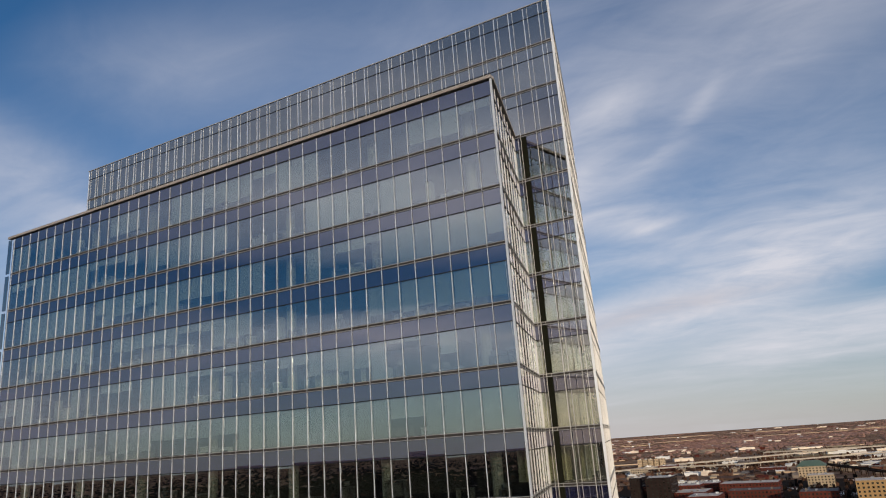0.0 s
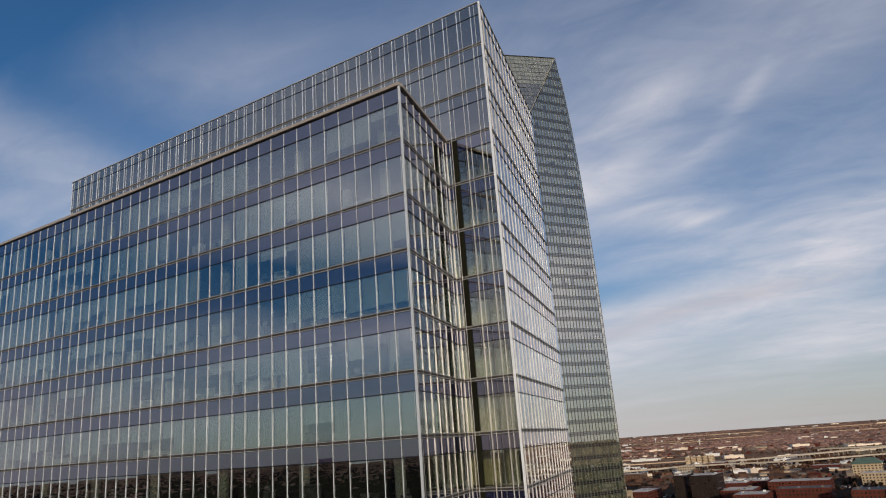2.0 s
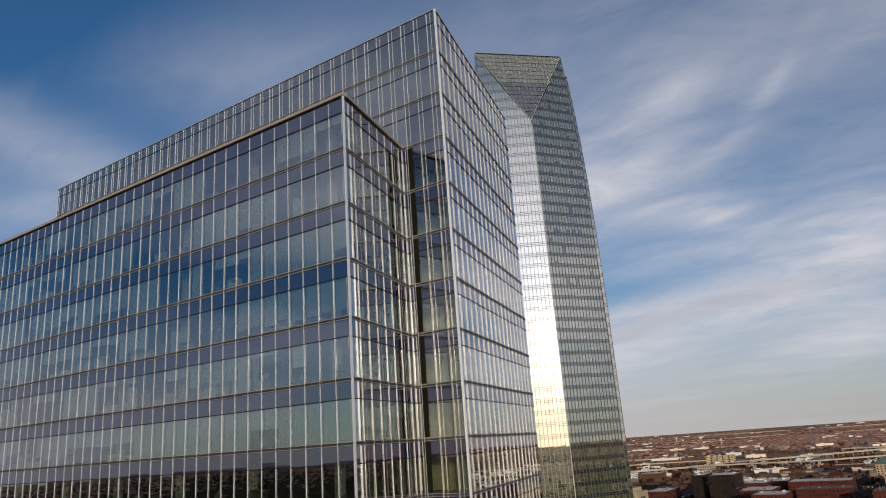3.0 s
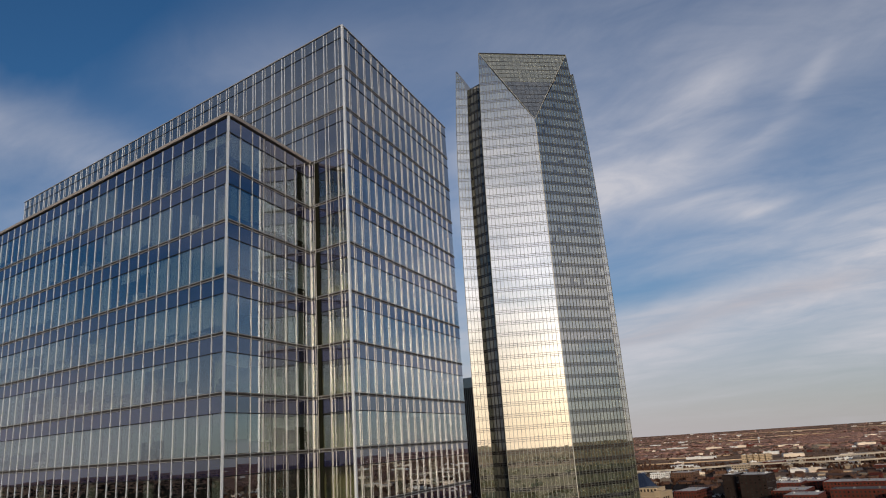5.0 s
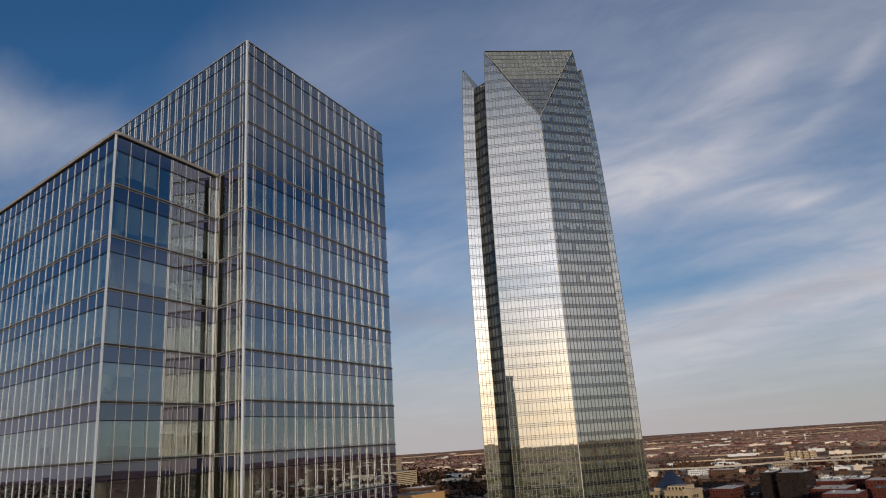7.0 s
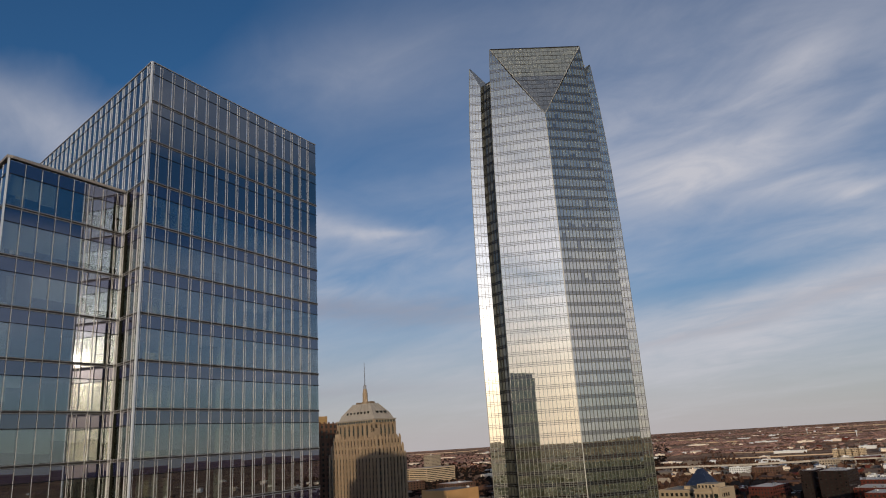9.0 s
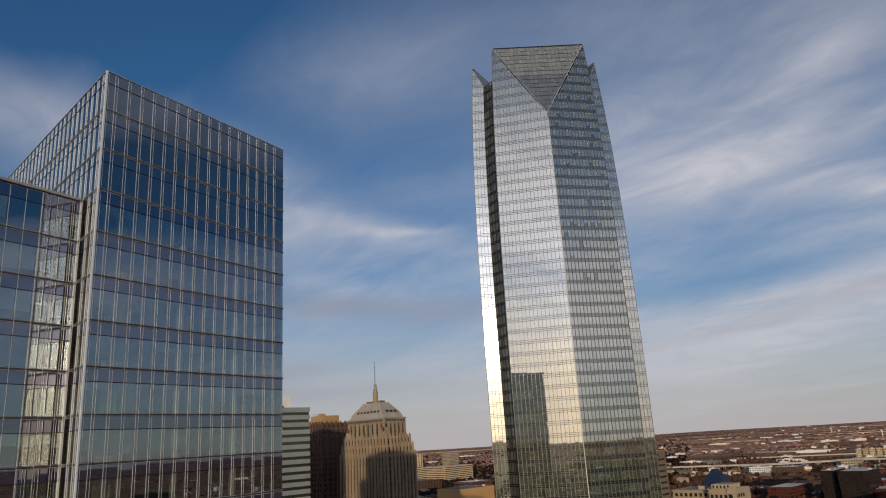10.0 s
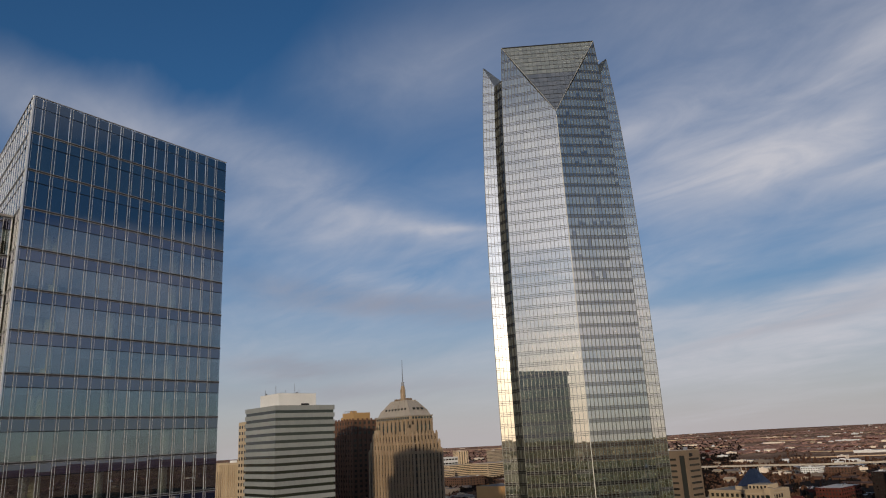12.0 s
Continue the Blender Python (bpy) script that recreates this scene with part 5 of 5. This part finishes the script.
def viaduct(label, pts, z, width, mat=M_CONCRETE):
    """A raised road: deck, two parapets and piers."""
    add = thing("viaduct", pts[0][0], pts[0][1], label, "viaduct", "raised motorways")
    pier = Soup()
    fine = []
    for (xa, ya), (xb, yb) in zip(pts[:-1], pts[1:]):
        n = max(2, int(math.hypot(xb - xa, yb - ya) / 30))
        fine += [(xa + (xb - xa) * i / n, ya + (yb - ya) * i / n) for i in range(n)]
    fine.append(pts[-1])
    line = [Vector((x, y, z)) for x, y in fine]
    ways = []
    for i, p in enumerate(line):
        tg = (line[min(i + 1, len(line) - 1)] - line[max(i - 1, 0)]).normalized()
        ways.append(Vector((-tg.y, tg.x, 0)))

    def strip(offset, wide, low, high):
        """One unbroken bar along the road, offset to its side."""
        s = Soup()
        for p, nr in zip(line, ways):
            for side, up in ((-0.5, low), (0.5, low), (0.5, high), (-0.5, high)):
                s.v.append(tuple(p + nr * (offset + side * wide) + Vector((0, 0, up))))
        last = 4 * (len(line) - 1)
        s.f += [(0, 1, 2, 3), (last + 3, last + 2, last + 1, last)]
        for i in range(len(line) - 1):
            for k in range(4):
                m = (k + 1) % 4
                s.f.append((4 * i + k, 4 * i + 4 + k, 4 * i + 4 + m, 4 * i + m))
        return s

    for p, nr in zip(line, ways):
        for sgn in (-0.3, 0.3):
            c = p + nr * sgn * width
            pier.box(c.x - 0.8, c.y - 0.8, 0, c.x + 0.8, c.y + 0.8, z - 0.6)
    deck = strip(0, width, -0.7, 0.7)
    rails = {sgn: strip(sgn * width / 2, 0.35, 0.65, 1.75) for sgn in (-1, 1)}
    add("deck", deck, mat)
    for sgn in (-1, 1):
        add("parapet", rails[sgn], mat)
    add("pier_row", pier, mat, kind="stuff")


viaduct("pale concrete motorway viaduct on piers", [(-1100, 1490), (-782, 1502), (-680, 1536), (-560, 1559), (-466, 1640), (-367, 1823), (-281, 1909), (-149, 2081), (0, 2200)], 9, 24)
viaduct("pale concrete motorway ramp on piers", [(-426, 1660), (-356, 1690), (-211, 1690), (-51, 1819), (80, 1900)], 9, 11)
viaduct("pale concrete motorway viaduct on piers", [(-226, 2261), (-77, 2240), (72, 2266), (400, 2330)], 9, 24)
viaduct("dark curved motorway ramp on piers", [(-55, 1548), (-3, 1393), (33, 1274), (120, 1120)], 9, 12, M_ASPHALT)
viaduct("pale concrete motorway ramp on piers", [(-31, 1645), (49, 1705), (300, 1800)], 6, 11)


def sheet(name, ring, z, mat, label, category, thick=0.1):
    s = Soup()
    s.prism(ring, z - thick, z)
    ob = new(name, s.mesh(name, mat))
    tagged(ob, label, category, kind="structure")


sheet("pavement", [(-470, 660), (110, 660), (140, 1290), (-330, 1330), (-470, 1300)], 0.15, M_ASPHALT, "dark streets and car parks of the warehouse quarter", "pavement")
disc = [(-30 + 690 * math.cos(i * math.pi / 24), -20 + 690 * math.sin(i * math.pi / 24)) for i in range(48)]
sheet("pavement", disc, 0.1, M_ASPHALT, "dark downtown streets and plazas", "pavement")
# unseen sheet, added dark so the skyscraper's lower glass reflects dark ground
plain_ring = [(2150 * math.cos(radians(a)), 2150 * math.sin(radians(a))) for a in range(176, 424, 8)] + [(600, 700), (-640, 60)]
sheet("field", plain_ring, 0.06, M_UNSEEN_GROUND, "unseen ground past the downtown streets, darkened for reflections", "field", 0.04)
sheet("field", [(-260, 2420), (-60, 2330), (60, 2345), (120, 2500), (-180, 2560)], 6, M_FIELD, "dry yellow grass field beside the motorway", "field")
sheet("field", [(-40, 1560), (60, 1600), (90, 1680), (-20, 1700)], 0.3, M_FIELD, "dry yellow grass field beside the motorway", "field")
sheet("field", [(-190, 2100), (-20, 2060), (60, 2200), (-140, 2230)], 0.3, M_FIELD, "dry yellow grass field beside the motorway", "field")
rng_f = random.Random(77)
for k in range(38):
    a, far = radians(rng_f.uniform(74, 140)), 1 / rng_f.uniform(1 / 9000, 1 / 1500)
    cxf, cyf, zf, k_f = far_place(far, a)
    w, d = rng_f.uniform(60, 340) * k_f * far / 3500, rng_f.uniform(12, 45) * k_f * far / 3000
    turn = a - math.pi / 2 + rng_f.uniform(-0.25, 0.25)
    ring = []
    for i in range(12):
        u, v = w * math.cos(i * math.pi / 6) * rng_f.uniform(0.8, 1.2), d * math.sin(i * math.pi / 6) * rng_f.uniform(0.8, 1.2)
        ring.append((cxf + u * math.cos(turn) - v * math.sin(turn), cyf + u * math.sin(turn) + v * math.cos(turn)))
    sheet("field", ring, zf + 2.4 * k_f, M_STUBBLE, "dry pale grass field with tall stubble among bare trees", "field", 4.0)
sheet("street", [(-305, 930), (-277, 930), (-463, 1560), (-489, 1560)], 0.25, M_ASPHALT, "dark asphalt street between blocks", "street")
sheet("street", [(-245, 1180), (-80, 1180), (-80, 1210), (-245, 1210)], 0.25, M_ASPHALT, "dark asphalt street between blocks", "street")
sheet("street", [(-900, 2100), (-840, 2100), (-1170, 3200), (-1210, 3200)], 1.5, M_ASPHALT, "dark asphalt street leading away", "street")


def clear_of_towers(x, y):
    return not (-420 < x < 110 and -60 < y < 700)


ARCS = ((0.80, 66, 168), (0.20, 168, 426))


def town_spot(rng, near, far, arcs=ARCS):
    """A place in the town or woods, spread evenly as the eye from the towers sees it."""
    arc = arcs[0] if rng.random() < arcs[0][0] else arcs[-1]
    a = radians(rng.uniform(arc[1], arc[2]))
    distance = 1 / rng.uniform(1 / far, 1 / near)
    return (distance * math.cos(a), distance * math.sin(a), *far_place(distance, a))


def house(s, x, y, z, w, d, h, gabled, turn):
    c, n = math.cos(turn), math.sin(turn)

    def ring(u0, v0, u1, v1, zz):
        return [(x + u * c - v * n, y + u * n + v * c, zz) for u, v in ((u0, v0), (u1, v0), (u1, v1), (u0, v1))]

    if gabled:
        s.hexa(ring(0, 0, w, d, z - 1), ring(0, 0, w, d, z + h * 0.6))
        s.hexa(ring(-0.04 * w, -0.05 * d, w * 1.04, d * 1.05, z + h * 0.6), ring(0, d * 0.47, w, d * 0.53, z + h))
    else:
        s.hexa(ring(0, 0, w, d, z - 1), ring(0, 0, w, d, z + h))
        s.hexa(ring(w * 0.3, d * 0.3, w * 0.5, d * 0.6, z + h), ring(w * 0.3, d * 0.3, w * 0.5, d * 0.6, z + h * 1.25))


def far_town():
    """Low houses, sheds and halls out to the skyline all round."""
    rng = random.Random(21)
    kinds = {"pale": Soup(), "tan": Soup(), "red": Soup(), "grey": Soup(), "white": Soup(), "brown": Soup()}
    for k in range(9000):
        tx, ty, x, y, z, scale = town_spot(rng, 620, 12000)
        far = math.hypot(tx, ty)
        if not clear_of_towers(x, y) or (math.atan2(y, x) > 1.1 and far < 760):
            continue
        if -360 < x < 100 and 850 < y < 1280:
            continue
        if noise.noise(Vector((tx / 700, ty / 420, 1.7))) < (0.10 if far > 1400 else -0.2) and rng.random() < 0.92:
            continue
        w, d = rng.uniform(9, 18) * scale, rng.uniform(9, 15) * scale
        if rng.random() < 0.14:
            w, d = w * 2.6, d * 1.8
        h = rng.choice((4, 4.5, 5, 5, 6, 7, 9)) * scale
        west = tx < -0.75 * ty
        kind = rng.choice(("tan", "brown", "brown", "grey", "red", "brown", "brown")) if far < 1500 or west else rng.choice(("pale", "tan", "tan", "red", "grey", "pale", "brown", "brown", "white", "white"))
        house(kinds[kind], x, y, z, w, d, h, rng.random() < 0.45, rng.gauss(0, 0.1) + (0.4 if rng.random() < 0.2 else 0))
    # long white sheds and halls
    for k in range(110):
        tx, ty, x, y, z, scale = town_spot(rng, 1900, 12000, ((1.0, 70, 150),))
        house(kinds[rng.choice(("white", "white", "pale"))], x, y, z, rng.uniform(18, 100) * scale, rng.uniform(18, 50) * scale, rng.uniform(5, 9) * scale, False, rng.uniform(-0.2, 0.5))
    mats = {"pale": M_PENT, "tan": M_TAN, "red": M_REDBRICK, "grey": M_GREYROOF, "white": M_FLAT, "brown": M_BROWN}
    for k, s in kinds.items():
        ob = new("low_town", s.mesh("low_town", mats[k]))
        tagged(ob, k + " low houses, sheds and halls of the far town", "houses", kind="stuff")


def clump(s, x, y, z, r, h, rng):
    """One heap of twigs: a jagged dome."""
    n = len(s.v)
    k = 5
    s.v.append((x + rng.uniform(-0.3, 0.3) * r, y + rng.uniform(-0.3, 0.3) * r, z + h))
    for ring, (rr, zz) in enumerate(((0.8, 0.66), (0.7, -0.1))):
        for i in range(k):
            a = 2 * math.pi * (i + 0.5 * ring) / k
            q = r * rr * rng.uniform(0.55, 1.3)
            s.v.append((x + q * math.cos(a), y + q * math.sin(a), z + h * zz * rng.uniform(0.7, 1.25)))
    for i in range(k):
        j = (i + 1) % k
        s.f.append((n, n + 1 + i, n + 1 + j))
        s.f.append((n + 1 + i, n + 1 + k + i, n + 1 + j))
        s.f.append((n + 1 + j, n + 1 + k + i, n + 1 + k + j))


def woods(name, seed, count, near, far, mat, label, arcs=ARCS, belts=0.06, grove=1.0, tall=(4.5, 8.5)):
    """Bare trees in belts and thickets; near ones of several twig heaps, far ones whole groves."""
    rng = random.Random(seed)
    s = Soup()
    made = tries = 0
    while made < count and tries < count * 40:
        tries += 1
        tx, ty, x, y, z, scale = town_spot(rng, near, far, arcs)
        if not clear_of_towers(x, y):
            continue
        quarter = -470 < x < 130 and 660 < y < 1330
        if quarter and rng.random() < 0.93:
            continue
        belt = noise.noise(Vector((tx / 950, ty / 330, 5.1))) + 0.5 * noise.noise(Vector((tx / 210, ty / 120, 8.3)))
        if belt < belts and not quarter and rng.random() < 0.95:
            continue
        r, h = rng.uniform(2.6, 4.4) * scale * grove, rng.uniform(*tall) * scale
        if math.hypot(tx, ty) < 1500:
            for k in range(3):
                clump(s, x + rng.uniform(-0.5, 0.5) * r, y + rng.uniform(-0.5, 0.5) * r, z, r * rng.uniform(0.4, 0.7), h * rng.uniform(0.6, 1.0), rng)
        else:
            clump(s, x, y, z - 0.3, r, h, rng)
        made += 1
    ob = new(name, s.mesh(name, mat))
    tagged(ob, label, "trees", kind="stuff")


def parked_cars():
    """Rows of parked cars, each a low body with a narrower cabin."""
    rng = random.Random(31)
    soups = [Soup(), Soup(), Soup()]
    lots = [(-330, 1050, 3, 14), (-120, 1125, 3, 18), (-40, 1010, 4, 14), (-300, 900, 4, 16), (-120, 860, 3, 20), (-60, 1060, 2, 16), (-430, 1120, 4, 14), (-480, 1330, 3, 22), (-20, 1240, 3, 18)]
    for x0, y0, rows, cols in lots:
        for r in range(rows):
            for c in range(cols):
                if rng.random() < 0.3:
                    continue
                x, y, z = x0 + 2.8 * c, y0 + 11 * r, 0.2
                s = rng.choice(soups)
                s.box(x, y, z + 0.2, x + 1.8, y + 4.5, z + 0.85)
                s.hexa([(x + 0.1, y + 0.9, z + 0.85), (x + 1.7, y + 0.9, z + 0.85), (x + 1.7, y + 3.9, z + 0.85), (x + 0.1, y + 3.9, z + 0.85)],
                       [(x + 0.25, y + 1.5, z + 1.45), (x + 1.55, y + 1.5, z + 1.45), (x + 1.55, y + 3.5, z + 1.45), (x + 0.25, y + 3.5, z + 1.45)])
    for s, mat, tone in zip(soups, (M_CARLIGHT, M_CARDARK, M_CARRED), ("white and silver", "black and grey", "dark red")):
        ob = new("parked_cars", s.mesh("parked_cars", mat))
        tagged(ob, tone + " parked cars in the car parks", "cars", kind="stuff")


M_CARLIGHT = plain("pale car paint", (0.5, 0.5, 0.5), (0.75, 0.75, 0.74), 0.3, 0.0, 0.5, 2.0, 0.0, vary=0.2, spec=0.5)
M_CARDARK = plain("dark car paint", (0.02, 0.02, 0.022), (0.09, 0.09, 0.1), 0.3, 0.0, 0.5, 2.0, 0.0, vary=0.4, spec=0.5)
M_CARRED = plain("red car paint", (0.07, 0.014, 0.012), (0.13, 0.026, 0.02), 0.3, 0.0, 0.5, 2.0, 0.0, vary=0.4, spec=0.5)
parked_cars()
far_town()
woods("quarter_trees", 14, 900, 800, 1330, M_DARKTREES, "dark leafless street trees between the warehouses", ((1.0, 80, 112),))
woods("town_trees", 8, 24000, 640, 3000, M_TREES, "bare dark brown street trees and thickets")
woods("far_woods", 9, 36000, 2600, 12300, M_HAZED_TREES, "bare winter woods out to the skyline, mauve haze in their colour", belts=0.14, grove=3.6, tall=(3.0, 6.0))
woods("western_woods", 12, 16000, 900, 7000, M_DARKTREES, "dense dark leafless woods beyond the office parks", ((1.0, 116, 168),), -0.25, 1.6)


def water_tower(x, y):
    """A white water tower: stem, flared collar and round tank."""
    z = ground_height(math.hypot(x, y))
    add = thing("water_tower", x, y, "white water tower on a slim stem", "water tower", "far water towers")
    tank = Soup()
    rings = [(1.2, 15), (3.2, 17), (4.6, 19), (4.6, 21), (3.0, 23), (0.5, 24)]
    for (r0, z0), (r1, z1) in zip(rings[:-1], rings[1:]):
        cs = [(math.cos(k * math.pi / 6), math.sin(k * math.pi / 6)) for k in range(12)]
        tank.hexa([(x + r0 * a, y + r0 * b, z + z0) for a, b in cs], [(x + r1 * a, y + r1 * b, z + z1) for a, b in cs])
    add("stem", solid([(x + 1.4 * math.cos(k * math.pi / 4), y + 1.4 * math.sin(k * math.pi / 4)) for k in range(8)], z - 2, z + 15.4), M_PENT)
    add("tank", tank, M_PENT)


# woods out of view, added so the near tower's glass reflects dark ground
woods("riverside_woods", 10, 42000, 560, 9000, M_DARKTREES, "unseen dense woods added to darken the glass reflections", ((1.0, 176, 286),), -0.9, 3.2)


water_tower(-760, 3150)
water_tower(-1080, 3600)
